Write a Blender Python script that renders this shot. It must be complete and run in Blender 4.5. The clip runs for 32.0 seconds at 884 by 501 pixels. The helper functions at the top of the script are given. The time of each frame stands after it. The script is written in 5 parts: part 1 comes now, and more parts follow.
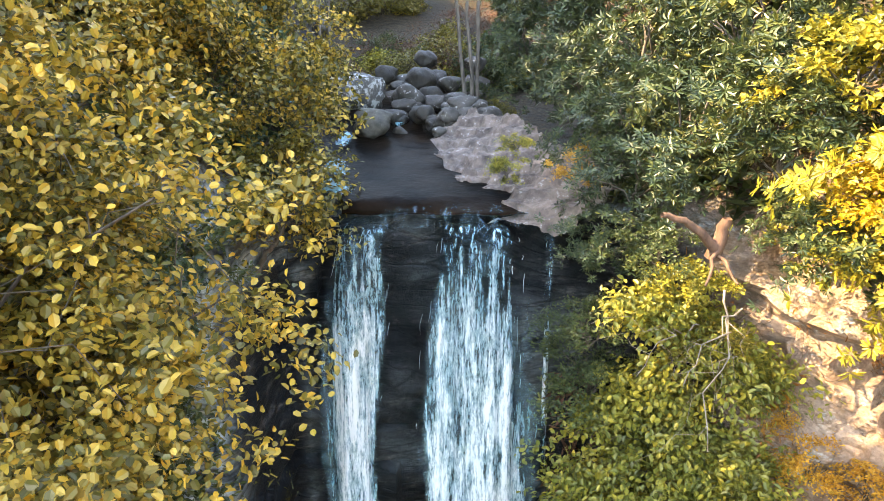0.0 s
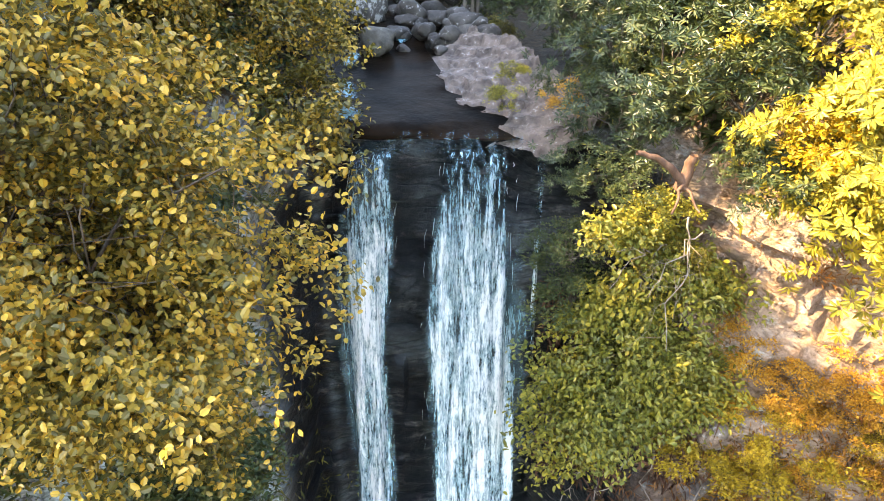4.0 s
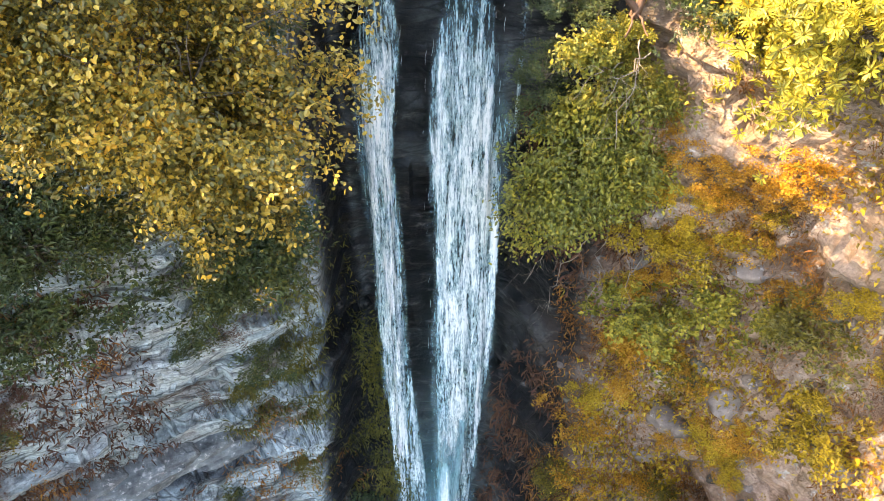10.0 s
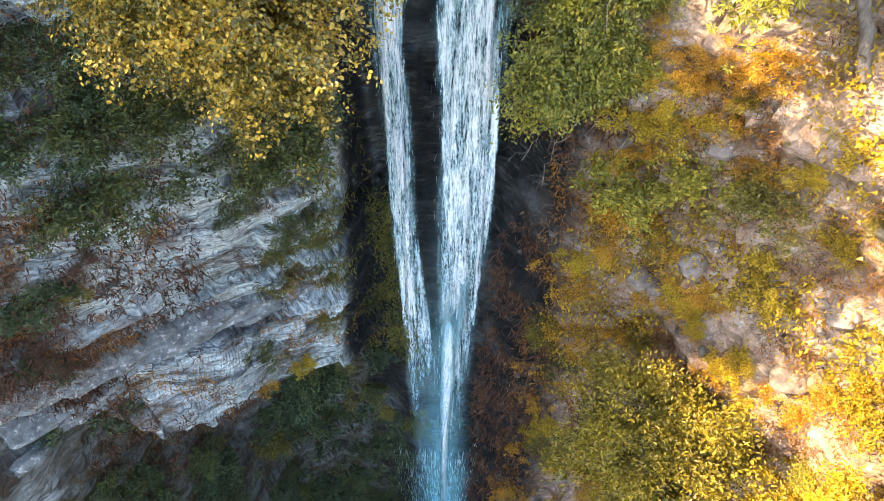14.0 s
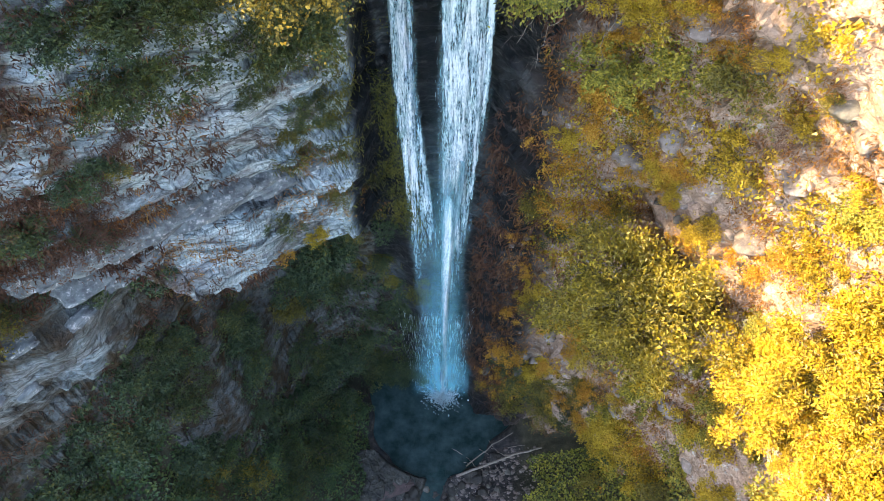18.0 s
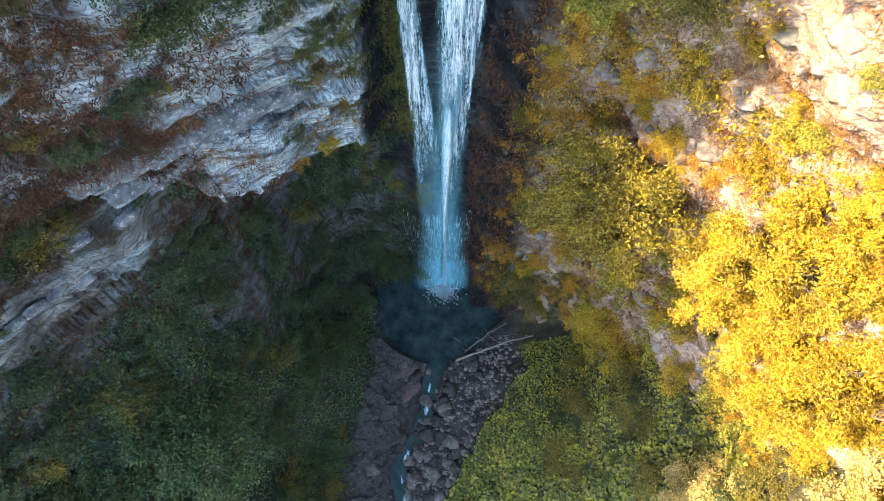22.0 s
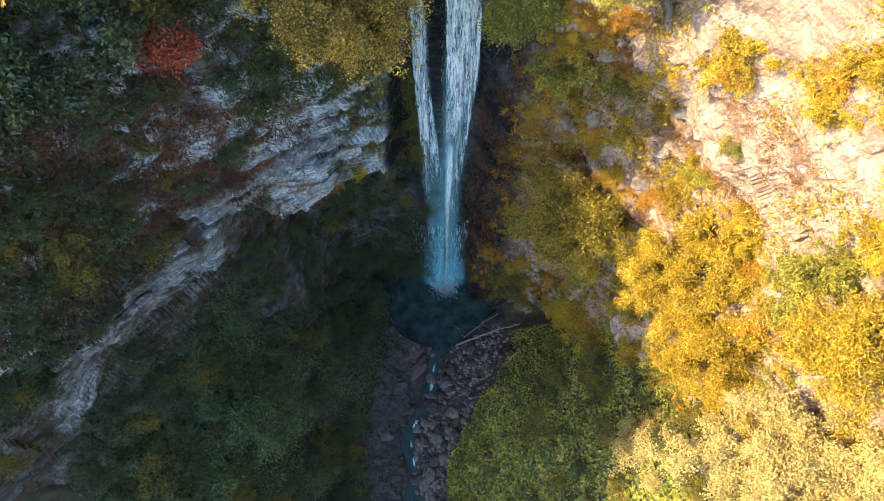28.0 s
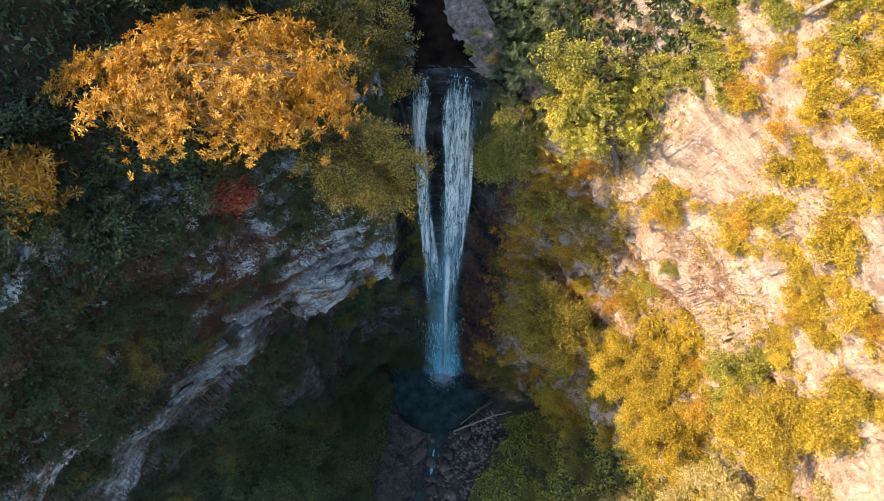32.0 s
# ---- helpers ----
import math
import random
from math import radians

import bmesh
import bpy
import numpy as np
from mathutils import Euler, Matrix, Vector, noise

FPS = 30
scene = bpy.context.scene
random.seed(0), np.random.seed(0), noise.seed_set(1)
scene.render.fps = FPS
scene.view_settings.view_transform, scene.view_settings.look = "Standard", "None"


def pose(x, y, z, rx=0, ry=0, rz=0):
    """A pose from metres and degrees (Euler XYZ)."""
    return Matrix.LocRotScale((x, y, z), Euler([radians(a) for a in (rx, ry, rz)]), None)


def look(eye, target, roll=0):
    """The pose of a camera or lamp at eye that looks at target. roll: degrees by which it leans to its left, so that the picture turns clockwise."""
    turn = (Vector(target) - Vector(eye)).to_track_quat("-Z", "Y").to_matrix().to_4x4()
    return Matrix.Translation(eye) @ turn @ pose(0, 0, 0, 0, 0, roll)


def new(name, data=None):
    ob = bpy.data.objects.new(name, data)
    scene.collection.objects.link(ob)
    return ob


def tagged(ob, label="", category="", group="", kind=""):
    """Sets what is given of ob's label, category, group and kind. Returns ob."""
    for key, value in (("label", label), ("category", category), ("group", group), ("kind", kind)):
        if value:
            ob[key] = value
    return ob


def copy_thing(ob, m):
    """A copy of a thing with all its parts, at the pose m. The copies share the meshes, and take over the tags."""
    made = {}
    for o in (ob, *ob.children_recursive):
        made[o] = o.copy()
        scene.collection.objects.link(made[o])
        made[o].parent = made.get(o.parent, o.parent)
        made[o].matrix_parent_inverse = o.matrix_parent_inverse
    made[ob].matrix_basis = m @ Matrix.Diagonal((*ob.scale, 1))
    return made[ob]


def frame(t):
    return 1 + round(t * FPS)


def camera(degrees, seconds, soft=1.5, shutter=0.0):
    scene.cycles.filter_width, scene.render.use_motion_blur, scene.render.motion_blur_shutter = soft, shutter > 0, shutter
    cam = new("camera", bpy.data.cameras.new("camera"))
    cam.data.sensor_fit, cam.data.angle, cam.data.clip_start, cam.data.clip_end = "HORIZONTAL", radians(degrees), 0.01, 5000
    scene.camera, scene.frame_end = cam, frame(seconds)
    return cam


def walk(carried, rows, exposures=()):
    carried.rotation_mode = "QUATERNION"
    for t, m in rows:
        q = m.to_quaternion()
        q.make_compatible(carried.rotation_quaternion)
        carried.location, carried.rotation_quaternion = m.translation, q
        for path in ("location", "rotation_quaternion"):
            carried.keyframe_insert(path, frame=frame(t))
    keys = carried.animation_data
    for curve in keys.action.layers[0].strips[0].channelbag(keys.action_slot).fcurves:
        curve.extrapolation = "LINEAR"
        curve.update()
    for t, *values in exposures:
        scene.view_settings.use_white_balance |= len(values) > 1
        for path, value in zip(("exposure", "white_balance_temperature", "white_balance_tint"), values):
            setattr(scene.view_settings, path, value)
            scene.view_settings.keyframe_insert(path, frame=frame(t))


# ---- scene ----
cam = camera(65.94, 32.0, 0.6)
# seconds, eye x, y, z, pitch, yaw, roll
FLIGHT = [
    (0.0, 0.716, -8.644, 30.816, -17.21, 0.49, -0.16),
    (1.0, 0.714, -8.850, 31.010, -19.09, 0.66, -0.05),
    (2.0, 0.693, -9.018, 31.199, -21.32, 0.64, -0.01),
    (3.0, 0.676, -9.228, 31.392, -23.81, 0.50, -0.02),
    (6.0, 0.654, -10.209, 31.908, -31.37, 0.06, 0.31),
    (7.0, 0.682, -10.525, 32.105, -34.20, 0.15, 0.29),
    (8.0, 0.714, -10.862, 32.284, -36.70, 0.35, 0.16),
    (9.0, 0.713, -11.214, 32.422, -38.82, 0.32, -0.03),
    (10.0, 0.702, -11.576, 32.616, -41.42, 0.31, -0.04),
    (11.0, 0.657, -11.917, 32.840, -43.96, 0.28, -0.06),
    (12.0, 0.599, -12.212, 33.112, -46.47, 0.12, 0.03),
    (13.0, 0.540, -12.512, 33.432, -48.97, -0.02, 0.14),
    (14.0, 0.501, -12.791, 33.758, -51.55, -0.12, 0.15),
    (17.0, 0.396, -13.558, 34.702, -59.05, -0.49, 0.23),
    (18.0, 0.417, -13.863, 35.014, -61.46, -0.46, 0.10),
    (19.0, 0.475, -14.189, 35.445, -63.81, -0.23, -0.14),
    (20.0, 0.521, -14.490, 35.985, -66.38, -0.01, -0.36),
    (21.0, 0.530, -14.758, 36.587, -68.43, 0.07, -0.44),
    (22.0, 0.485, -15.022, 37.331, -69.49, -0.02, -0.36),
    (23.0, 0.414, -15.315, 38.190, -70.34, -0.26, -0.17),
    (24.0, 0.340, -15.656, 39.195, -71.05, -0.49, -0.05),
    (25.0, 0.281, -16.055, 40.380, -71.10, -0.65, 0.01),
    (28.0, 0.172, -17.321, 44.146, -69.58, -0.67, 0.11),
    (29.0, 0.170, -17.704, 45.439, -67.74, -0.66, 0.10),
    (30.0, 0.149, -18.060, 46.733, -65.82, -0.76, 0.12),
    (31.0, 0.106, -18.396, 48.019, -64.05, -0.97, 0.26),
    (32.0, 0.040, -18.729, 49.305, -62.33, -1.21, 0.44),
]
EXPOSURES = [(0.0, 3.82, 8000, 12), (6.0, 3.66, 8100, 15), (9.0, 3.52, 8100, 15), (14.0, 3.46, 7600, 14), (19.0, 3.32, 7000, 11), (25.0, 3.06, 6900, 10), (28.0, 2.62, 6850, 10), (32.0, 2.18, 6750, 11)]
walk(cam, [(t, pose(x, y, z, 90 + p, 0, w) @ pose(0, 0, 0, 0, 0, r)) for t, x, y, z, p, w, r in FLIGHT], EXPOSURES)

# ---- light ----
SUN_FROM = Vector((-0.78, -0.08, 0.665)).normalized()
world = bpy.data.worlds.new("sky")
scene.world = world
world.use_nodes = True
wn = world.node_tree
sky = wn.nodes.new("ShaderNodeTexSky")
sky.sky_type = "NISHITA"
sky.sun_disc = False
sky.sun_elevation = math.asin(SUN_FROM.z)
sky.sun_rotation = math.atan2(SUN_FROM.x, SUN_FROM.y)
wn.nodes["Background"].inputs[1].default_value = 0.14
wn.links.new(sky.outputs[0], wn.nodes["Background"].inputs[0])
sun = new("sun", bpy.data.lights.new("sun", "SUN"))
sun.data.energy, sun.data.angle, sun.data.color = 2.5, radians(0.5), (1.0, 0.79, 0.50)
sun.matrix_world = look(SUN_FROM * 80, (0, 0, 0))


# ---- noise on arrays ----
def lattice(ix, iy, iz, seed):
    h = (ix * 374761393 + iy * 668265263 + iz * 1274126177 + seed * 144665) & 0xFFFFFFFF
    h = ((h ^ (h >> 13)) * 1103515245) & 0xFFFFFFFF
    h = ((h ^ (h >> 16)) * 1911520717) & 0xFFFFFFFF
    return ((h ^ (h >> 15)) & 0xFFFF) / 65535.0


def vnoise(x, y, z, seed=0):
    """Value noise, -1 to 1, on arrays."""
    x, y, z = np.broadcast_arrays(np.asarray(x, float), y, z)
    fx, fy, fz = np.floor(x), np.floor(y), np.floor(z)
    ix, iy, iz = fx.astype(np.int64), fy.astype(np.int64), fz.astype(np.int64)
    u, v, w = x - fx, y - fy, z - fz
    u, v, w = u * u * (3 - 2 * u), v * v * (3 - 2 * v), w * w * (3 - 2 * w)
    out = 0
    for a in (0, 1):
        for b in (0, 1):
            for c in (0, 1):
                out = out + lattice(ix + a, iy + b, iz + c, seed) * (u if a else 1 - u) * (v if b else 1 - v) * (w if c else 1 - w)
    return out * 2 - 1


def fbm(x, y, z, octaves=4, seed=0):
    total, amp = 0, 0.5
    for k in range(octaves):
        total = total + amp * vnoise(x * 2**k, y * 2**k, z * 2**k, seed + k)
        amp *= 0.5
    return total


# ---- the gorge in numbers ----
LIP = 28.5
PLAN = [(-60, -58), (-34, -34), (-16, -14.5), (-11, -7.8), (-6.5, -4.0), (-3.2, -1.6), (-1.3, -0.2), (0.6, 0.0), (2.0, -0.1), (3.4, -1.0), (6.2, -2.6), (9.2, -6.6), (12.5, -13), (20, -30), (34, -60)]
PX, PY = np.array(PLAN, float).T
PS = np.r_[0, np.cumsum(np.hypot(np.diff(PX), np.diff(PY)))]
LENGTH = PS[-1]
S_LIP = float(np.interp(0.6, PX, PS))


def smooth(a, b, x):
    q = np.clip((np.asarray(x, float) - a) / (b - a), 0, 1)
    return q * q * (3 - 2 * q)


def rim_plan(s):
    """Place of the rim in plan, and the way out into the gorge."""
    def at(q):
        return sum(np.interp(q + d, PS, PX) for d in (-0.8, -0.4, 0, 0.4, 0.8)) / 5, sum(np.interp(q + d, PS, PY) for d in (-0.8, -0.4, 0, 0.4, 0.8)) / 5
    x, y = at(s)
    xa, ya = at(s - 2.2)
    xb, yb = at(s + 2.2)
    tx, ty = xb - xa, yb - ya
    n = np.hypot(tx, ty)
    return x, y, ty / n, -tx / n


def rim_height(s):
    d = s - S_LIP
    left, right = smooth(-1.6, -7, d), smooth(1.6, 6, d)
    # the last term is an added far-left rise, out of view, that casts shade
    return LIP + left * 2.0 - 2.3 * smooth(-5.5, -8, d) * smooth(-17, -13, d) - right * 0.8 + 3.0 * smooth(-16, -24, d)


def foot_line(d):
    """Height of the lower edge of the bare layered wall on the shaded side."""
    return 15.3 + 1.15 * np.clip(-7.4 - d, 0, 5)


def corner(z):
    """Where along the wall the shaded face breaks back into the slot of the fall."""
    return -2.40 - 0.85 * smooth(24, 14.5, z) + 0.16 * fbm(z * 0.55, 0.7, 0, 3, 17)


def bare_band(d, t):
    """1 within the bare rock band that slants down the overgrown part of the shaded wall."""
    return smooth(1.25, 0.75, np.abs(t + 10.7 + 0.60 * np.maximum(-12.0 - d, 0)) + 0.35 * fbm(d * 0.9, t * 0.9, 0, 3, 19)) * smooth(-10.8, -11.6, d) * smooth(-22.5, -21, d)


def lean(s, below):
    """How far the wall stands out of the rim's line at a depth under it."""
    d = s - S_LIP
    q = np.clip(below / LIP, 0, 1.2)
    back = 4.0 * q**1.2 - 0.7 * smooth(0.72, 1.0, q)
    over = foot_line(d) - (rim_height(s) - below)
    left = 0.4 - 1.1 * smooth(-0.4, 1.2, over) + (1.2 + 3.0 * smooth(-6, -11, d)) * np.clip((over - 2.0) / 12, 0, 1.2) ** 1.1
    right = 2.6 * q**1.2
    wl, wr = smooth(-1.5, -5, d), smooth(1.5, 6, d)
    return back * (1 - wl) * (1 - wr) + left * wl + right * wr


def wall_point(s, t):
    """t < 0: that far under the rim down the wall; t > 0: that far behind the rim on the slope above."""
    x, y, nx, ny = rim_plan(s)
    d = s - S_LIP
    below, behind = np.maximum(-t, 0), np.maximum(t, 0)
    off = lean(s, below) - behind
    rise = np.where(d < 0, 0.90 * smooth(1.2, 5, -d), 1.25 * smooth(1.4, 6, d)) + 0.10
    z = rim_height(s) - below + rise * (np.minimum(behind, 14) + 0.45 * np.clip(behind - 14, 0, 26)) + 0.25 * np.maximum(behind - 13, 0) * (1 - smooth(1.2, 5, np.abs(d)))
    px, py = x + nx * off, y + ny * off
    # the shaded face juts out in front of the slot, down to its overhanging foot
    front = smooth(corner(z) + 0.10, corner(z) - 0.10, d) * smooth(0.35, -0.25, foot_line(d) - z) * smooth(-12.5, -7.5, d) * smooth(2.0, 0.0, t)
    py = py + 0.5 * smooth(-4.0, -2.6, d) * smooth(3.6, 2.0, d)
    face = -2.45 + 0.60 * (x + 2.2)
    return px * (1 - front) + x * front, py * (1 - front) + face * front, z, nx, ny


def bedding(s, x, y, z):
    """Height within the layers of the rock, which rise away from the fall on the shaded side."""
    d = s - S_LIP
    left, right = smooth(-0.8, -4, d), smooth(1.5, 4, d)
    return z + 0.07 * np.maximum(d + 3.0, -14) * left + 0.1 * d * right + fbm(x * 0.2, y * 0.2, z * 0.2, 3, 5) * (1.6 - 0.6 * left)


def strata(s, x, y, z):
    """Layered, blocky relief of the rock, in metres out of the wall."""
    d = s - S_LIP
    left, right = smooth(-0.8, -4, d), smooth(1.5, 4, d)
    q = bedding(s, x, y, z)
    out = fbm(x * 0.3, y * 0.3, z * 0.35, 3, 3) * (1.0 + 0.6 * right)
    for thick, width, amp, seed in ((1.35, 5.2, 0.55, 11), (0.46, 2.0, 0.20, 12), (0.17, 0.7, 0.08, 13)):
        k = np.floor(q / thick)
        f = q / thick - k
        kk = k.astype(np.int64)
        cell = np.floor(s / width + lattice(kk, kk * 0, kk * 0, seed) * 7 + 0.3 * vnoise(s * 1.7, z * 1.7, 0, seed)).astype(np.int64)
        block = lattice(kk, cell, kk * 0, seed + 1)
        out = out + amp * (block - 0.5) * (0.45 + 0.55 * left + 0.3 * right) + amp * 0.30 * (f - 0.5) * (0.3 + 0.7 * left)
    return out + fbm(x * 2.2, y * 2.2, z * 2.6, 4, 8) * (0.16 + 0.22 * right)


def cliff_surface(s, t):
    s, t = np.broadcast_arrays(np.asarray(s, float), np.asarray(t, float))
    x, y, z, nx, ny = wall_point(s, t)
    r = strata(s, x, y, z)
    up = smooth(-0.3, 2.5, t)
    calm = 1 - 0.8 * smooth(2.6, 1.2, np.abs(s - S_LIP)) * up
    r = r * (1 - (0.45 - 0.15 * smooth(3, 6, s - S_LIP)) * up) * calm * (1 - 0.75 * smooth(-2.5, -0.2, t) * smooth(2.2, 1.0, np.abs(s - S_LIP)))
    return np.stack([x + nx * r * (1 - 0.6 * up), y + ny * r * (1 - 0.6 * up), z + 0.6 * r * up], -1)


def on_wall(x, z):
    """s, t of the wall's point at that x and height (under the rim)."""
    s = np.linspace(S_LIP - 30, S_LIP + 26, 900)
    t = np.minimum(z - rim_height(s), -0.01)
    wx = wall_point(s, t)[0]
    i = int(np.argmin(np.abs(wx - x) + 0.0 * s))
    return float(s[i]), float(t[i])


def wall_place(x, z):
    s, t = on_wall(x, z)
    return Vector(cliff_surface(s, t)), s, t


def mesh_from(name, verts, faces, mats=(), smooth_shade=True):
    me = bpy.data.meshes.new(name)
    verts = np.asarray(verts, np.float32)
    faces = np.asarray(faces, np.int32)
    me.vertices.add(len(verts))
    me.vertices.foreach_set("co", verts.ravel())
    k = faces.shape[1]
    me.loops.add(faces.size)
    me.loops.foreach_set("vertex_index", faces.ravel())
    me.polygons.add(len(faces))
    me.polygons.foreach_set("loop_start", np.arange(0, faces.size, k, dtype=np.int32))
    me.polygons.foreach_set("use_smooth", np.full(len(faces), smooth_shade))
    for m in mats:
        me.materials.append(m)
    me.update(calc_edges=True)
    return me


def grid_faces(nu, nv):
    a = (np.arange(nu - 1)[:, None] * nv + np.arange(nv - 1)[None, :]).ravel()
    return np.stack([a, a + nv, a + nv + 1, a + 1], 1)




# ---- materials ----
def material(name):
    m = bpy.data.materials.new(name)
    m.use_nodes = True
    n, l = m.node_tree.nodes, m.node_tree.links
    return m, n, l, n["Principled BSDF"]


def node(n, kind, **values):
    k = n.new(kind)
    for key, value in values.items():
        k.inputs[key].default_value = value
    return k


def ramp(n, l, source, stops):
    r = n.new("ShaderNodeValToRGB")
    els = r.color_ramp.elements
    while len(els) < len(stops):
        els.new(0.5)
    for e, (p, c) in zip(els, stops):
        e.position, e.color = p, (*c, 1)
    l.new(source, r.inputs[0])
    return r.outputs[0]


def grey(v):
    return (v, v, v)


def mix(n, l, fac, a, b, mode="MIX"):
    k = n.new("ShaderNodeMix")
    k.data_type, k.blend_type = "RGBA", mode
    for socket, value in ((k.inputs[0], fac), (k.inputs[6], a), (k.inputs[7], b)):
        if isinstance(value, (int, float)):
            socket.default_value = value
        elif isinstance(value, tuple):
            socket.default_value = (*value, 1)
        else:
            l.new(value, socket)
    return k.outputs[2]


def noise_at(n, l, scale, detail=6, rough=0.6, stretch=(1, 1, 1), turn=(0, 0, 0), colour=False):
    g = n.new("ShaderNodeNewGeometry")
    mp = n.new("ShaderNodeMapping")
    mp.inputs["Scale"].default_value = stretch
    mp.inputs["Rotation"].default_value = turn
    l.new(g.outputs["Position"], mp.inputs[0])
    t = node(n, "ShaderNodeTexNoise", Scale=scale, Detail=detail, Roughness=rough)
    l.new(mp.outputs[0], t.inputs["Vector"])
    return t.outputs[1 if colour else 0]


def bump(n, l, b, height, strength=0.5, distance=0.05):
    k = node(n, "ShaderNodeBump", Strength=strength, Distance=distance)
    l.new(height, k.inputs["Height"])
    l.new(k.outputs[0], b.inputs["Normal"])


def rock_material(name, wall=True):
    m, n, l, b = material(name)
    big = noise_at(n, l, 0.45, 5, 0.6, (1, 1, 2.2))
    if wall:
        # bands follow the layers of the rock
        geo, cut, put, lay_ = (n.new(k) for k in ("ShaderNodeNewGeometry", "ShaderNodeSeparateXYZ", "ShaderNodeCombineXYZ", "ShaderNodeAttribute"))
        lay_.attribute_name = "layer"
        l.new(geo.outputs["Position"], cut.inputs[0])
        for i, src in ((0, cut.outputs[0]), (1, cut.outputs[1])):
            sc = node(n, "ShaderNodeMath")
            sc.operation = "MULTIPLY"
            sc.inputs[1].default_value = 0.33
            l.new(src, sc.inputs[0])
            l.new(sc.outputs[0], put.inputs[i])
        sc = node(n, "ShaderNodeMath")
        sc.operation = "MULTIPLY"
        sc.inputs[1].default_value = 2.3
        l.new(lay_.outputs["Fac"], sc.inputs[0])
        l.new(sc.outputs[0], put.inputs[2])
        tex = node(n, "ShaderNodeTexNoise", Scale=0.95, Detail=9, Roughness=0.66, Distortion=0.25)
        l.new(put.outputs[0], tex.inputs["Vector"])
        band = tex.outputs[0]
        # thin beds and the cracks that break them
        thin_bed = node(n, "ShaderNodeTexNoise", Scale=5.5, Detail=6, Roughness=0.7, Distortion=0.4)
        l.new(put.outputs[0], thin_bed.inputs["Vector"])
        beds = ramp(n, l, thin_bed.outputs[0], [(0.36, grey(0.22)), (0.46, grey(0.8)), (0.54, grey(1)), (0.64, grey(0.6))])
        cells = node(n, "ShaderNodeTexVoronoi", Scale=2.6, Randomness=1.0)
        cells.feature = "DISTANCE_TO_EDGE"
        warp = mix(n, l, 0.12, put.outputs[0], noise_at(n, l, 2.2, 5, 0.6, colour=True), "ADD")
        l.new(warp, cells.inputs["Vector"])
        cracks = ramp(n, l, cells.outputs["Distance"], [(0.0, grey(0.12)), (0.025, grey(0.55)), (0.07, grey(1))])
    else:
        band = noise_at(n, l, 1.05, 8, 0.66, (0.45, 0.45, 2.8), (0.0, 0.22, 0))
    fine = noise_at(n, l, 14, 8, 0.7)
    cool = ramp(n, l, band, [(0.32, (0.024, 0.030, 0.034)), (0.40, (0.13, 0.155, 0.17)), (0.47, (0.34, 0.43, 0.45)), (0.54, (0.62, 0.72, 0.73)), (0.60, (0.31, 0.37, 0.40)), (0.68, (0.11, 0.12, 0.125)), (0.80, (0.28, 0.23, 0.20))])
    warm = ramp(n, l, band, [(0.25, (0.17, 0.115, 0.09)), (0.40, (0.34, 0.235, 0.17)), (0.52, (0.52, 0.39, 0.30)), (0.62, (0.38, 0.26, 0.185)), (0.8, (0.54, 0.42, 0.34))])
    if wall:
        at = n.new("ShaderNodeAttribute")
        at.attribute_name = "right"
        wet_shade = n.new("ShaderNodeAttribute")
        wet_shade.attribute_name = "wet_shade"
        base = mix(n, l, at.outputs["Fac"], cool, warm)
    else:
        base = mix(n, l, 0.25, cool, warm)
    rust = ramp(n, l, big, [(0.52, grey(0)), (0.66, grey(0.6))])
    base = mix(n, l, rust, base, (0.17, 0.095, 0.06))
    lichen = ramp(n, l, noise_at(n, l, 3.4, 8, 0.72, (0.8, 0.8, 1.6)), [(0.575, grey(0)), (0.63, grey(0.55))])
    base = mix(n, l, lichen, base, (0.58, 0.66, 0.67))
    base = mix(n, l, 0.55, base, ramp(n, l, fine, [(0.35, grey(0.30)), (0.65, grey(1.0))]), "MULTIPLY")
    rough = ramp(n, l, fine, [(0.2, grey(0.6)), (0.8, grey(0.95))])
    if wall:
        base = mix(n, l, ramp(n, l, at.outputs["Fac"], [(0.0, grey(0.5)), (1.0, grey(0.12))]), base, beds, "MULTIPLY")
        base = mix(n, l, ramp(n, l, at.outputs["Fac"], [(0.0, grey(0.7)), (1.0, grey(0.25))]), base, cracks, "MULTIPLY")
        moss = ramp(n, l, noise_at(n, l, 1.9, 8, 0.7), [(0.46, grey(0)), (0.58, grey(1))])
        veg = n.new("ShaderNodeAttribute")
        veg.attribute_name = "veg"
        mv = mix(n, l, 1.0, moss, veg.outputs["Color"], "MULTIPLY")
        green = ramp(n, l, noise_at(n, l, 5, 6, 0.7), [(0.3, (0.035, 0.04, 0.012)), (0.5, (0.105, 0.066, 0.03)), (0.7, (0.17, 0.09, 0.045))])
        base = mix(n, l, mv, base, green)
        earth = n.new("ShaderNodeAttribute")
        earth.attribute_name = "earth"
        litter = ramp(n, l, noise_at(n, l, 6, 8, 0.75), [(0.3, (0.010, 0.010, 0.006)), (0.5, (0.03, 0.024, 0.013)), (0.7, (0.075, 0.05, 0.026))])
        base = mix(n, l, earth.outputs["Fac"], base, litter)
        # near-black: wet rock with the recess's shade put into its tone
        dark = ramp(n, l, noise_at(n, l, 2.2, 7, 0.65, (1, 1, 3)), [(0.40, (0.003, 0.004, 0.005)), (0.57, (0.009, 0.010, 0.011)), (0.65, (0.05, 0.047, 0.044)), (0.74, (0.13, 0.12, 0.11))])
        base = mix(n, l, wet_shade.outputs["Fac"], base, dark)
        rough = mix(n, l, wet_shade.outputs["Fac"], rough, grey(0.6))
    l.new(base, b.inputs["Base Color"])
    l.new(rough, b.inputs["Roughness"])
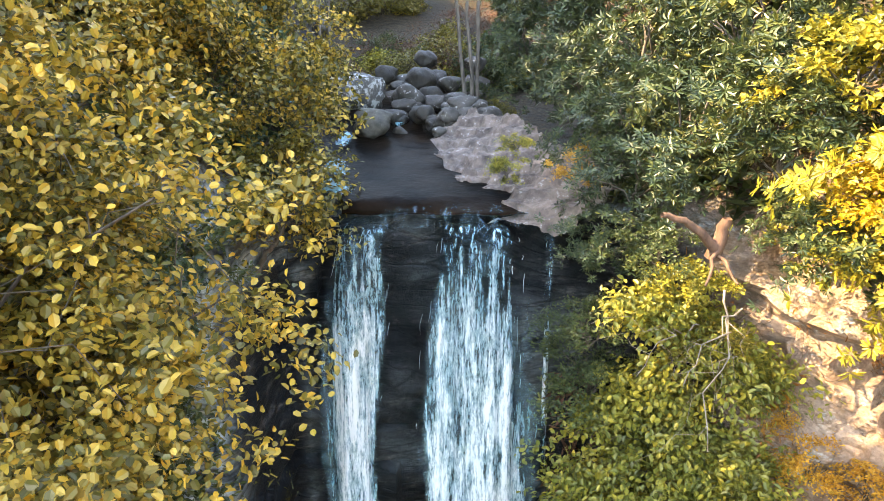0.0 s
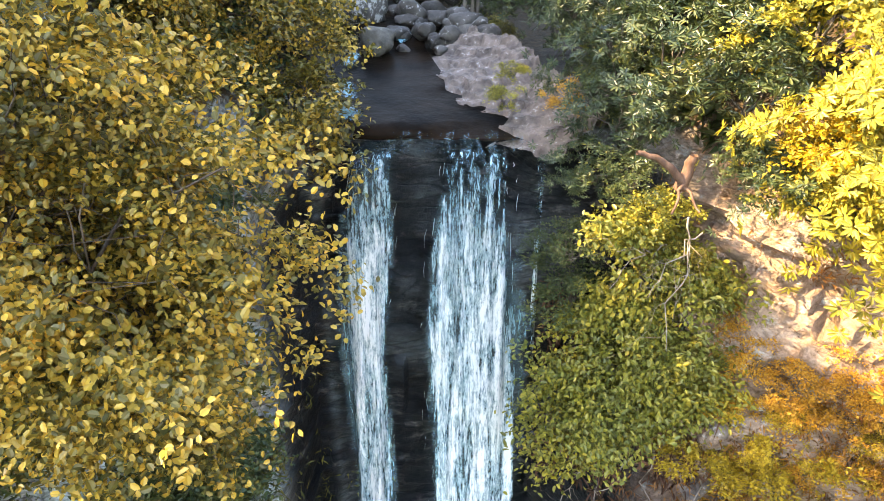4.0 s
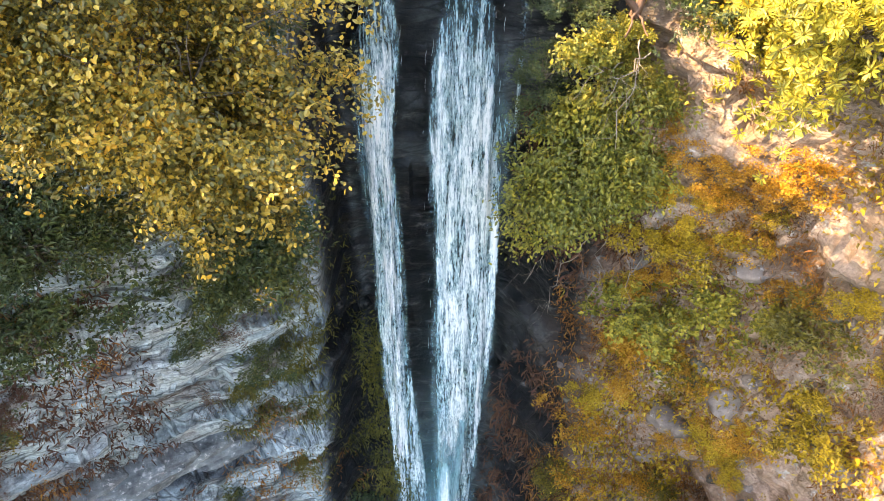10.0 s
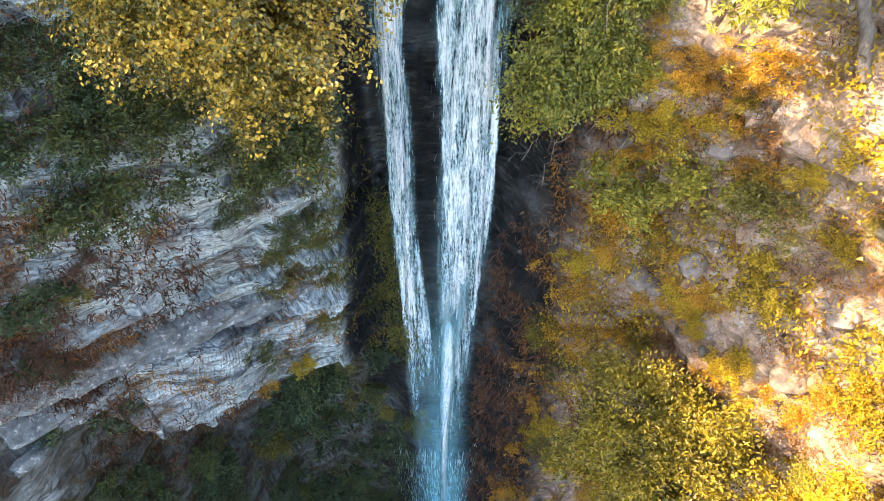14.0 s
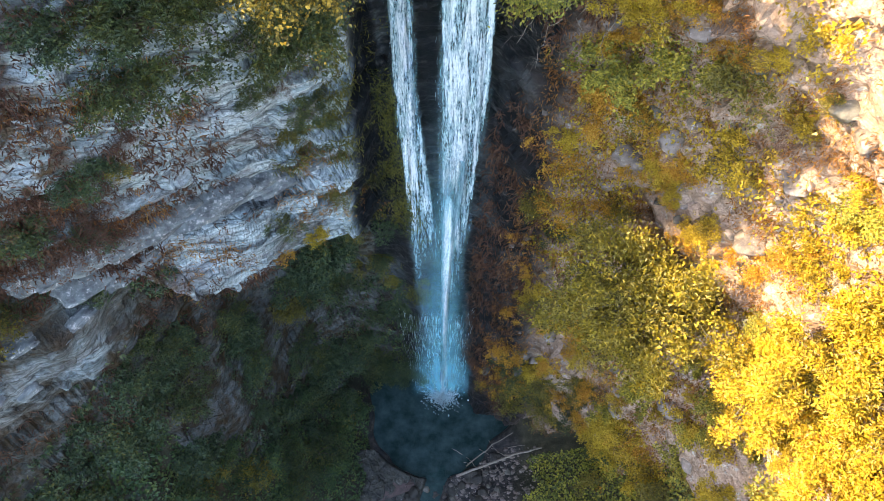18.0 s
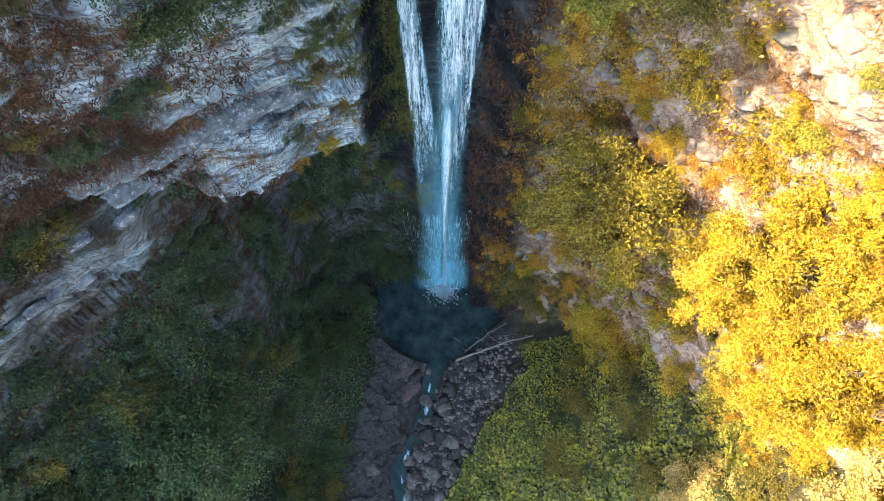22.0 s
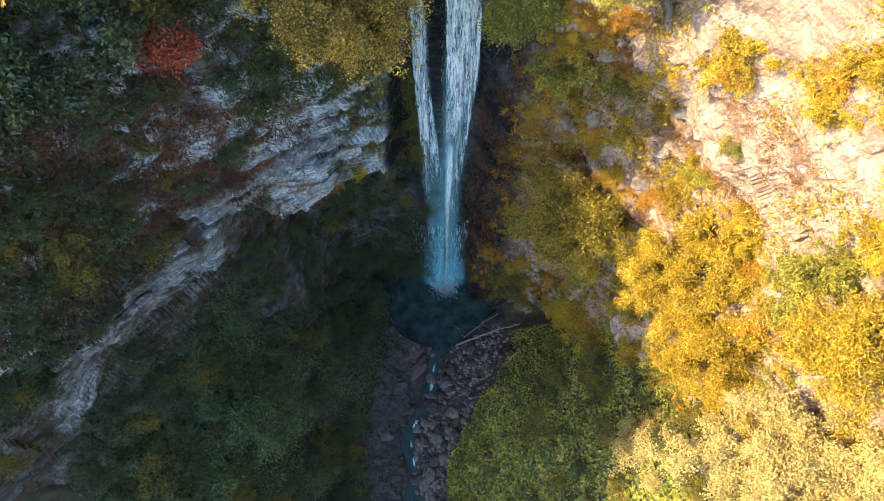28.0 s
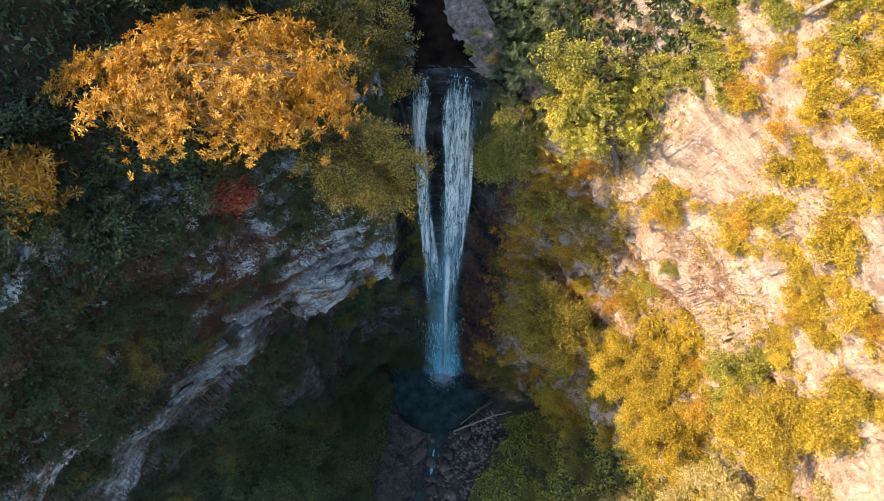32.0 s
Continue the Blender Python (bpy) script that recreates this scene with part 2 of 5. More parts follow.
    b.inputs["Specular IOR Level"].default_value = 0.2
    gap = ramp(n, l, noise_at(n, l, 1.3, 5, 0.55, (1, 1, 1.6), (0.5, 0.3, 0.2)), [(0.485, grey(1)), (0.498, grey(0.25)), (0.51, grey(1))])
    base = mix(n, l, 0.45, base, gap, "MULTIPLY")
    l.new(base, b.inputs["Base Color"])
    relief = mix(n, l, 0.2, noise_at(n, l, 9, 10, 0.72, (1, 1, 1.8)), gap)
    if wall:
        relief = mix(n, l, ramp(n, l, at.outputs["Fac"], [(0.0, grey(0.4)), (1.0, grey(0.12))]), relief, mix(n, l, 0.5, beds, cracks))
    bump(n, l, b, relief, 1.0, 0.10)
    return m


def stone_material(name, dark, light, patch=0.2):
    m, n, l, b = material(name)
    o = n.new("ShaderNodeObjectInfo")
    base = ramp(n, l, noise_at(n, l, 3.5, 8, 0.65), [(0.3, dark), (0.7, light)])
    base = mix(n, l, ramp(n, l, noise_at(n, l, 7, 8, 0.75), [(0.66 - patch * 0.3, grey(0)), (0.70 - patch * 0.3, grey(0.8))]), base, (0.5, 0.5, 0.48))
    base = mix(n, l, 0.5, base, ramp(n, l, o.outputs["Random"], [(0, (0.55, 0.5, 0.5)), (1, (1.0, 1.0, 1.0))]), "MULTIPLY")
    l.new(base, b.inputs["Base Color"])
    b.inputs["Roughness"].default_value = 0.72
    bump(n, l, b, noise_at(n, l, 16, 9, 0.7), 0.7, 0.03)
    return m


def leaf_material(name, stops, glow=0.35, rough=0.45):
    """Leaves that differ leaf by leaf and in larger drifts, and let some light through."""
    m, n, l, b = material(name)
    g = n.new("ShaderNodeNewGeometry")
    drift = noise_at(n, l, 0.9, 3, 0.6)
    k = n.new("ShaderNodeMath")
    k.operation = "MULTIPLY_ADD"
    l.new(g.outputs["Random Per Island"], k.inputs[0])
    k.inputs[1].default_value = 0.62
    j = n.new("ShaderNodeMath")
    j.operation = "MULTIPLY_ADD"
    l.new(drift, j.inputs[0])
    j.inputs[1].default_value, j.inputs[2].default_value = 1.1, -0.38
    l.new(j.outputs[0], k.inputs[2])
    col = ramp(n, l, k.outputs[0], stops)
    l.new(col, b.inputs["Base Color"])
    b.inputs["Roughness"].default_value = rough
    tr = n.new("ShaderNodeBsdfTranslucent")
    l.new(col, tr.inputs[0])
    ms = n.new("ShaderNodeMixShader")
    ms.inputs[0].default_value = glow
    l.new(b.outputs[0], ms.inputs[1])
    l.new(tr.outputs[0], ms.inputs[2])
    l.new(ms.outputs[0], n["Material Output"].inputs[0])
    return m


def bark_material(name, dark, light):
    m, n, l, b = material(name)
    l.new(ramp(n, l, noise_at(n, l, 12, 8, 0.7, (1, 1, 0.3)), [(0.3, dark), (0.7, light)]), b.inputs["Base Color"])
    b.inputs["Roughness"].default_value = 0.85
    bump(n, l, b, noise_at(n, l, 40, 6, 0.7, (1, 1, 0.25)), 0.6, 0.01)
    return m


def water_material(name, deep, shallow, rough=0.08, ripple=9.0, shine=0.28, ior=1.33):
    m, n, l, b = material(name)
    l.new(ramp(n, l, noise_at(n, l, 1.3, 5, 0.6), [(0.35, deep), (0.7, shallow)]), b.inputs["Base Color"])
    b.inputs["Roughness"].default_value = rough
    b.inputs["IOR"].default_value = ior
    b.inputs["Specular IOR Level"].default_value = shine
    bump(n, l, b, noise_at(n, l, ripple, 4, 0.55), 0.35, 0.05)
    return m


def fall_material(name, low, high, tint=(0.84, 0.87, 0.87)):
    """Broken white water: streaks along the fall with gaps between them."""
    m, n, l, b = material(name)
    broad = noise_at(n, l, 2.6, 4, 0.6, (2.4, 1, 0.16))
    streak = noise_at(n, l, 7.5, 6, 0.65, (2.6, 1.2, 0.22))
    drops = noise_at(n, l, 17, 6, 0.8, (1.5, 1, 0.42))
    f = mix(n, l, 0.36, mix(n, l, 0.45, streak, broad), drops)
    b.inputs["Roughness"].default_value = 0.35
    a = n.new("ShaderNodeAttribute")
    a.attribute_name = "thin"
    less = n.new("ShaderNodeMath")
    less.operation = "MULTIPLY_ADD"
    l.new(a.outputs["Fac"], less.inputs[0])
    less.inputs[1].default_value, less.inputs[2].default_value = 0.34, -0.34
    held = n.new("ShaderNodeMath")
    held.operation = "ADD"
    l.new(f, held.inputs[0])
    l.new(less.outputs[0], held.inputs[1])
    l.new(ramp(n, l, held.outputs[0], [(0.34, (0.05, 0.20, 0.25)), (0.45, (0.26, 0.48, 0.55)), (0.54, tint)]), b.inputs["Base Color"])
    alpha = ramp(n, l, held.outputs[0], [(low, grey(0)), (high, grey(0.95))])
    tp = n.new("ShaderNodeBsdfTransparent")
    tl = n.new("ShaderNodeBsdfTranslucent")
    tl.inputs[0].default_value = (*tint, 1)
    body = n.new("ShaderNodeMixShader")
    body.inputs[0].default_value = 0.15
    l.new(b.outputs[0], body.inputs[1])
    l.new(tl.outputs[0], body.inputs[2])
    ms = n.new("ShaderNodeMixShader")
    l.new(alpha, ms.inputs[0])
    l.new(tp.outputs[0], ms.inputs[1])
    l.new(body.outputs[0], ms.inputs[2])
    l.new(ms.outputs[0], n["Material Output"].inputs[0])
    bump(n, l, b, f, 0.6, 0.05)
    return m


def mist_material(name, tint=(0.26, 0.70, 0.82), most=0.8):
    """Fine spray that thins out to nothing at its edges."""
    m, n, l, b = material(name)
    a = n.new("ShaderNodeAttribute")
    a.attribute_name = "thin"
    soft = ramp(n, l, noise_at(n, l, 2.4, 4, 0.6, (2.0, 1, 0.25)), [(0.3, grey(0.35)), (0.65, grey(1))])
    f = mix(n, l, 1.0, a.outputs["Color"], soft, "MULTIPLY")
    f = mix(n, l, 1.0, f, grey(most), "MULTIPLY")
    df = n.new("ShaderNodeBsdfDiffuse")
    df.inputs[0].default_value = (*tint, 1)
    tp = n.new("ShaderNodeBsdfTransparent")
    ms = n.new("ShaderNodeMixShader")
    l.new(f, ms.inputs[0])
    l.new(tp.outputs[0], ms.inputs[1])
    l.new(df.outputs[0], ms.inputs[2])
    l.new(ms.outputs[0], n["Material Output"].inputs[0])
    return m


def soil_material(name):
    m, n, l, b = material(name)
    rocky = n.new("ShaderNodeAttribute")
    rocky.attribute_name = "rocky"
    base = ramp(n, l, noise_at(n, l, 2.5, 8, 0.7), [(0.3, (0.022, 0.024, 0.014)), (0.5, (0.05, 0.05, 0.026)), (0.7, (0.10, 0.08, 0.05))])
    bed = ramp(n, l, noise_at(n, l, 3.2, 9, 0.72), [(0.30, (0.010, 0.011, 0.012)), (0.48, (0.035, 0.034, 0.034)), (0.60, (0.085, 0.072, 0.065)), (0.75, (0.16, 0.145, 0.135))])
    base = mix(n, l, rocky.outputs["Fac"], base, bed)
    l.new(mix(n, l, 0.6, base, ramp(n, l, noise_at(n, l, 22, 8, 0.75), [(0.3, grey(0.4)), (0.7, grey(1))]), "MULTIPLY"), b.inputs["Base Color"])
    b.inputs["Roughness"].default_value = 0.95
    bump(n, l, b, noise_at(n, l, 18, 9, 0.75), 1.0, 0.06)
    return m


ROCK = rock_material("layered_rock")
SOIL = soil_material("forest_soil")
STONE = stone_material("grey_stone", (0.022, 0.022, 0.018), (0.19, 0.178, 0.142), 0.12)
STONE_WET = stone_material("wet_stone", (0.011, 0.010, 0.008), (0.065, 0.057, 0.044), 0.0)
STONE_SLATE = stone_material("blue_grey_slab", (0.03, 0.036, 0.040), (0.24, 0.275, 0.28), 0.3)
STONE_PILE = stone_material("dark_boulder", (0.022, 0.021, 0.019), (0.12, 0.11, 0.095), 0.22)
STONE_RED = stone_material("reddish_slab", (0.035, 0.028, 0.028), (0.16, 0.10, 0.085), 0.0)
BEDROCK = stone_material("wet_bedrock", (0.008, 0.009, 0.008), (0.082, 0.078, 0.062), 0.08)
STONE_PALE = stone_material("pale_stone", (0.06, 0.05, 0.043), (0.31, 0.255, 0.215), 0.2)
STONE_LICHEN = stone_material("lichen_stone", (0.03, 0.03, 0.026), (0.14, 0.13, 0.115), 0.5)
TWIG = bark_material("dark_twigs", (0.03, 0.026, 0.02), (0.15, 0.125, 0.10))
BARK = bark_material("grey_bark", (0.05, 0.042, 0.035), (0.20, 0.17, 0.14))
DEAD = bark_material("bleached_wood", (0.12, 0.095, 0.075), (0.34, 0.29, 0.24))
STUMPWOOD = bark_material("broken_wood", (0.045, 0.022, 0.014), (0.17, 0.095, 0.06))
POOL = water_material("pool_water", (0.013, 0.028, 0.027), (0.042, 0.072, 0.072), 0.15, 5.0, 0.3, 1.10)
BROOK = water_material("brook_water", (0.010, 0.026, 0.025), (0.034, 0.068, 0.066), 0.2, 7.0, 0.1)
STREAM = water_material("stream_water", (0.003, 0.0024, 0.0018), (0.018, 0.012, 0.008), 0.3, 4.0, 0.3, 1.06)
FALL = fall_material("white_water", 0.375, 0.53)
FALL_CORE = fall_material("bright_water", 0.22, 0.40, (0.88, 0.96, 0.97))
TEAL = fall_material("teal_water", 0.30, 0.48, (0.16, 0.46, 0.50))
FALL_THIN = fall_material("thin_water", 0.46, 0.74, (0.34, 0.60, 0.66))
MIST = mist_material("mist")
FOAM = fall_material("foam", 0.30, 0.42)

LEAF_ALDER = leaf_material("alder_leaf", [(0.0, (0.030, 0.036, 0.009)), (0.34, (0.105, 0.095, 0.018)), (0.55, (0.31, 0.225, 0.034)), (0.8, (0.56, 0.38, 0.055)), (1.0, (0.56, 0.28, 0.03))], 0.28)
LEAF_ORANGE = leaf_material("orange_leaf", [(0.0, (0.14, 0.07, 0.010)), (0.35, (0.38, 0.19, 0.016)), (0.65, (0.58, 0.31, 0.03)), (1.0, (0.66, 0.44, 0.08))], 0.4)
LEAF_RHODO = leaf_material("rhododendron_leaf", [(0.0, (0.012, 0.024, 0.012)), (0.45, (0.035, 0.058, 0.022)), (0.8, (0.085, 0.10, 0.026)), (1.0, (0.24, 0.20, 0.03))], 0.16, 0.40)
LEAF_YELLOW = leaf_material("yellow_green_leaf", [(0.0, (0.07, 0.08, 0.014)), (0.4, (0.20, 0.195, 0.03)), (0.7, (0.42, 0.36, 0.05)), (1.0, (0.58, 0.46, 0.07))], 0.4)
LEAF_GREEN = leaf_material("green_leaf", [(0.0, (0.016, 0.026, 0.010)), (0.4, (0.038, 0.062, 0.018)), (0.75, (0.085, 0.105, 0.024)), (1.0, (0.20, 0.16, 0.025))], 0.3)
LEAF_DARK = leaf_material("dark_leaf", [(0.0, (0.018, 0.030, 0.019)), (0.5, (0.044, 0.082, 0.034)), (0.85, (0.10, 0.125, 0.036)), (1.0, (0.24, 0.18, 0.04))], 0.3)
LEAF_GORGE = leaf_material("gorge_leaf", [(0.0, (0.016, 0.038, 0.016)), (0.5, (0.056, 0.110, 0.036)), (0.85, (0.135, 0.175, 0.042)), (1.0, (0.28, 0.22, 0.04))], 0.3)
LEAF_GOLD = leaf_material("gold_leaf", [(0.0, (0.09, 0.065, 0.008)), (0.35, (0.31, 0.212, 0.014)), (0.75, (0.56, 0.395, 0.03)), (1.0, (0.68, 0.51, 0.07))], 0.35)
LEAF_ASH = leaf_material("ash_leaf", [(0.0, (0.06, 0.048, 0.008)), (0.4, (0.17, 0.135, 0.014)), (0.75, (0.32, 0.25, 0.022)), (1.0, (0.50, 0.35, 0.03))], 0.35)
LEAF_PALE = leaf_material("pale_leaf", [(0.0, (0.20, 0.155, 0.05)), (0.4, (0.42, 0.33, 0.11)), (0.75, (0.58, 0.46, 0.17)), (1.0, (0.66, 0.55, 0.26))], 0.35)
LEAF_HANG = leaf_material("hanging_leaf", [(0.0, (0.05, 0.06, 0.012)), (0.4, (0.14, 0.15, 0.024)), (0.75, (0.28, 0.25, 0.032)), (1.0, (0.44, 0.34, 0.04))], 0.26)
LEAF_OLIVE = leaf_material("olive_leaf", [(0.0, (0.05, 0.048, 0.010)), (0.4, (0.12, 0.105, 0.016)), (0.75, (0.22, 0.18, 0.022)), (1.0, (0.34, 0.22, 0.025))], 0.26)
LEAF_BUTTER = leaf_material("butterbur_leaf", [(0.0, (0.03, 0.045, 0.010)), (0.4, (0.11, 0.135, 0.020)), (0.7, (0.29, 0.28, 0.032)), (1.0, (0.50, 0.42, 0.05))], 0.3)
LEAF_MAPLE = leaf_material("maple_leaf", [(0.0, (0.09, 0.088, 0.014)), (0.4, (0.29, 0.265, 0.034)), (0.7, (0.55, 0.47, 0.06)), (1.0, (0.68, 0.56, 0.09))], 0.4)
LEAF_RED = leaf_material("red_leaf", [(0.0, (0.14, 0.028, 0.014)), (0.5, (0.30, 0.062, 0.03)), (1.0, (0.48, 0.15, 0.06))], 0.35)
GRASS_DRY = leaf_material("dry_grass", [(0.0, (0.08, 0.042, 0.012)), (0.4, (0.23, 0.098, 0.026)), (0.75, (0.39, 0.175, 0.034)), (1.0, (0.48, 0.29, 0.04))], 0.3, 0.7)
GRASS_GREEN = leaf_material("green_grass", [(0.0, (0.035, 0.042, 0.010)), (0.5, (0.10, 0.10, 0.018)), (1.0, (0.22, 0.18, 0.025))], 0.3, 0.7)
BRUSH = leaf_material("brown_brush", [(0.0, (0.035, 0.018, 0.012)), (0.5, (0.10, 0.045, 0.026)), (1.0, (0.19, 0.10, 0.05))], 0.2, 0.8)


# ---- shapes ----
def part(name, me, parent, label=""):
    ob = new(name, me)
    ob.parent = parent
    return tagged(ob, label)


def thing(name, at, label, category, group="", kind=""):
    ob = new(name)
    ob.location = at
    ob.empty_display_size = 0.2
    return tagged(ob, label, category, group, kind)


def unit(v):
    return v / np.maximum(np.linalg.norm(v, axis=-1, keepdims=True), 1e-9)


LEAF_KITE = np.array([(0, 0, 0), (0.5, 0.5, 0.12), (1, 0, -0.05), (0.5, -0.5, 0.12)])
LEAF_ROUND = np.array([(0, 0, 0), (0.25, 0.42, 0.10), (0.70, 0.44, 0.10), (1, 0, -0.04), (0.70, -0.44, 0.10), (0.25, -0.42, 0.10)])
LEAF_LONG = np.array([(0, 0, 0), (0.30, 0.40, 0.05), (0.72, 0.42, 0.0), (1, 0, -0.10), (0.72, -0.42, 0.0), (0.30, -0.40, 0.05)])
LEAF_TUFT = np.array([(0, 0.5, 0), (0.6, 0.35, 0.12), (1, 0, -0.1), (0, -0.5, 0)])


def leaves(name, P, D, N, length, ratio, mat, shape=LEAF_ROUND):
    """One mesh of many leaves: base points, ways to the tip, upper sides, lengths."""
    D = unit(D)
    W = unit(np.cross(N, D))
    U = np.cross(D, W)
    length = np.broadcast_to(np.asarray(length, float), (len(P),))
    a = shape[None, :, 0, None] * length[:, None, None] * D[:, None, :]
    b = shape[None, :, 1, None] * (length * ratio)[:, None, None] * W[:, None, :]
    c = shape[None, :, 2, None] * length[:, None, None] * U[:, None, :]
    V = (P[:, None, :] + a + b + c).reshape(-1, 3)
    k = len(shape)
    base = (np.arange(len(P)) * k)[:, None]
    quads = [(0, 1, 2, 3)] if k == 4 else [(0, 1, 2, 3), (0, 3, 4, 5)]
    F = np.concatenate([base + np.array(q)[None, :] for q in quads])
    return mesh_from(name, V, F, [mat], False)


def tubes(name, lines, mat, sides=5):
    """One mesh of tapered tubes: each line is a list of (point, radius)."""
    V, F, off = [], [], 0
    ang = np.arange(sides) * 2 * math.pi / sides
    for line in lines:
        pts = np.array([p for p, _ in line], float)
        rad = np.array([r for _, r in line], float)
        tan = unit(np.gradient(pts, axis=0))
        ref = np.where(np.abs(tan[:, 2:3]) > 0.9, np.array([[1.0, 0, 0]]), np.array([[0, 0, 1.0]]))
        u = unit(np.cross(tan, ref))
        v = np.cross(tan, u)
        ring = pts[:, None, :] + rad[:, None, None] * (np.cos(ang)[None, :, None] * u[:, None, :] + np.sin(ang)[None, :, None] * v[:, None, :])
        V.append(ring.reshape(-1, 3))
        n = len(pts)
        i, j = np.meshgrid(np.arange(n - 1), np.arange(sides), indexing="ij")
        i, j = i.ravel(), j.ravel()
        F.append(off + np.stack([i * sides + j, i * sides + (j + 1) % sides, (i + 1) * sides + (j + 1) % sides, (i + 1) * sides + j], 1))
        off += n * sides
    return mesh_from(name, np.concatenate(V), np.concatenate(F), [mat])


def bent(rng, a, b, r0, r1, n=7, wild=0.12):
    """A crooked line from a to b with tapering radius."""
    a, b = np.array(a, float), np.array(b, float)
    q = np.linspace(0, 1, n)[:, None]
    size = np.linalg.norm(b - a)
    jit = rng.normal(0, wild * size, (n, 3)) * np.sin(q * math.pi) * 0.6
    sag = np.array([0, 0, 0.12 * size]) * np.sin(q * math.pi)
    pts = a + (b - a) * q + jit + sag
    return [(p, r0 + (r1 - r0) * k) for p, k in zip(pts, q[:, 0] ** 0.7)]


def crown(rng, radii, twigs, per, size, ratio, mat, shape=LEAF_ROUND, whorl=False, lump=0.35, reach=0.35, droop=0.0, hollow=0.5, sprays=0, spray=0.6):
    """Leaf clumps at twig ends filling an uneven ellipsoid round the origin; also gives the twig places."""
    d = unit(rng.normal(size=(twigs, 3)))
    seed = int(rng.integers(1000))
    rad = 1 + lump * 1.6 * fbm(d[:, 0] * 1.7, d[:, 1] * 1.7, d[:, 2] * 1.7, 3, seed)
    depth = hollow + (1 - hollow) * rng.random(twigs) ** 0.55
    C = d * (rad * depth)[:, None] * np.array(radii)
    if sprays:
        # layered sprays of foliage with gaps between them
        sd = unit(rng.normal(size=(sprays, 3)))
        sr = (1 + lump * 1.6 * fbm(sd[:, 0] * 1.7, sd[:, 1] * 1.7, sd[:, 2] * 1.7, 3, seed)) * (hollow + (1 - hollow) * rng.random(sprays) ** 0.6)
        mid = sd * sr[:, None] * np.array(radii)
        flat = unit(np.array([0, 0, 0.9]) + 0.55 * sd + rng.normal(0, 0.25, (sprays, 3)))
        long_ = unit(np.cross(flat, np.cross(sd + np.array([0, 0, -0.25]), flat)) + 1e-6)
        wide_ = np.cross(flat, long_)
        k = rng.integers(0, sprays, twigs)
        size_k = spray * rng.uniform(0.6, 1.35, sprays)
        o = rng.normal(0, 0.48, (twigs, 3)) * size_k[k][:, None]
        C = mid[k] + long_[k] * o[:, :1] * 1.25 + wide_[k] * o[:, 1:2] * 0.85 + flat[k] * o[:, 2:] * 0.32 - np.array([0, 0, 0.25]) * (o[:, :1] ** 2)
        d = unit(sd[k] + 0.3 * d)
    way = unit(d * np.array([1, 1, 0.6]) + rng.normal(0, 0.45, (twigs, 3)) + np.array([0, 0, 0.25 - droop]))
    n = twigs * per
    ci = np.repeat(np.arange(twigs), per)
    if whorl:
        ang = np.tile(np.arange(per) * 2 * math.pi / per, twigs) + np.repeat(rng.random(twigs) * 6, per)
        ax = way[ci]
        u = unit(np.cross(ax, np.array([0.3, 0.2, 0.9])))
        v = np.cross(ax, u)
        D = unit(np.cos(ang)[:, None] * u + np.sin(ang)[:, None] * v + ax * rng.uniform(0.1, 0.6, n)[:, None] - np.array([0, 0, 0.15 + droop]))
        P = C[ci] + ax * rng.normal(0, 0.1 * size, n)[:, None] + D * 0.02
        N = unit(ax + 0.2 * rng.normal(size=(n, 3)))
    else:
        along = rng.random(n)
        P = C[ci] + way[ci] * (along * reach)[:, None] + rng.normal(0, reach * 0.38, (n, 3))
        D = unit(way[ci] * 0.6 + rng.normal(0, 0.7, (n, 3)) - np.array([0, 0, 0.2 + droop]))
        N = unit(rng.normal(0, 0.55, (n, 3)) + np.array([0, 0, 1.0]) + 0.5 * d[ci])
    L = size * rng.uniform(0.65, 1.25, n)
    return leaves("crown", P, D, N, L, ratio, mat, shape), C


def woody(name, rng, root, base, centre, C, r0, mat, limbs=12, fine=30):
    """Trunk and branches from the base (both in the root's space) to twig places C round the centre."""
    base, centre = np.array(base, float), np.array(centre, float)
    fork = base + (centre - base) * 0.55
    part("trunk", tubes("trunk", [bent(rng, base, fork, r0, r0 * 0.7, 8, 0.05), bent(rng, fork, centre + (centre - base) * 0.15, r0 * 0.7, r0 * 0.25, 7, 0.06)], mat, 8), root)
    lines = []
    picks = rng.choice(len(C), min(len(C), limbs + fine), replace=False)
    hubs = []
    for i in picks[:limbs]:
        start = base + (centre - base) * rng.uniform(0.45, 1.0)
        end = centre + C[i] * 0.9
        line = bent(rng, start, end, r0 * 0.38, r0 * 0.07, 8, 0.10)
        lines.append(line)
        hubs.append(line)
    for i in picks[limbs:]:
        line = hubs[int(rng.integers(len(hubs)))]
        p, r = line[int(rng.integers(3, 7))]
        lines.append(bent(rng, p, centre + C[i], r * 0.6, r0 * 0.035, 6, 0.13))
    part("branchwork", tubes("branchwork", lines, mat, 4), root)


def tree(name, at, centre, radii, label, category, mat, seed, twigs=700, per=14, size=0.08, ratio=0.7, shape=LEAF_ROUND, whorl=False, r0=0.14, bark=None, limbs=14, fine=60, group="", **more):
    """A tree: at is the trunk's foot, centre and radii those of the crown."""
    rng = np.random.default_rng(seed)
    root = thing(name, at, label, category, group)
    off = Vector(centre) - Vector(at)
    me, C = crown(rng, radii, twigs, per, size, ratio, mat, shape, whorl, **more)
    woody(name, rng, root, (0, 0, -0.3), off, C, r0, bark or BARK, limbs, fine)
    ob = part("crown", me, root)
    ob.location = off
    return root


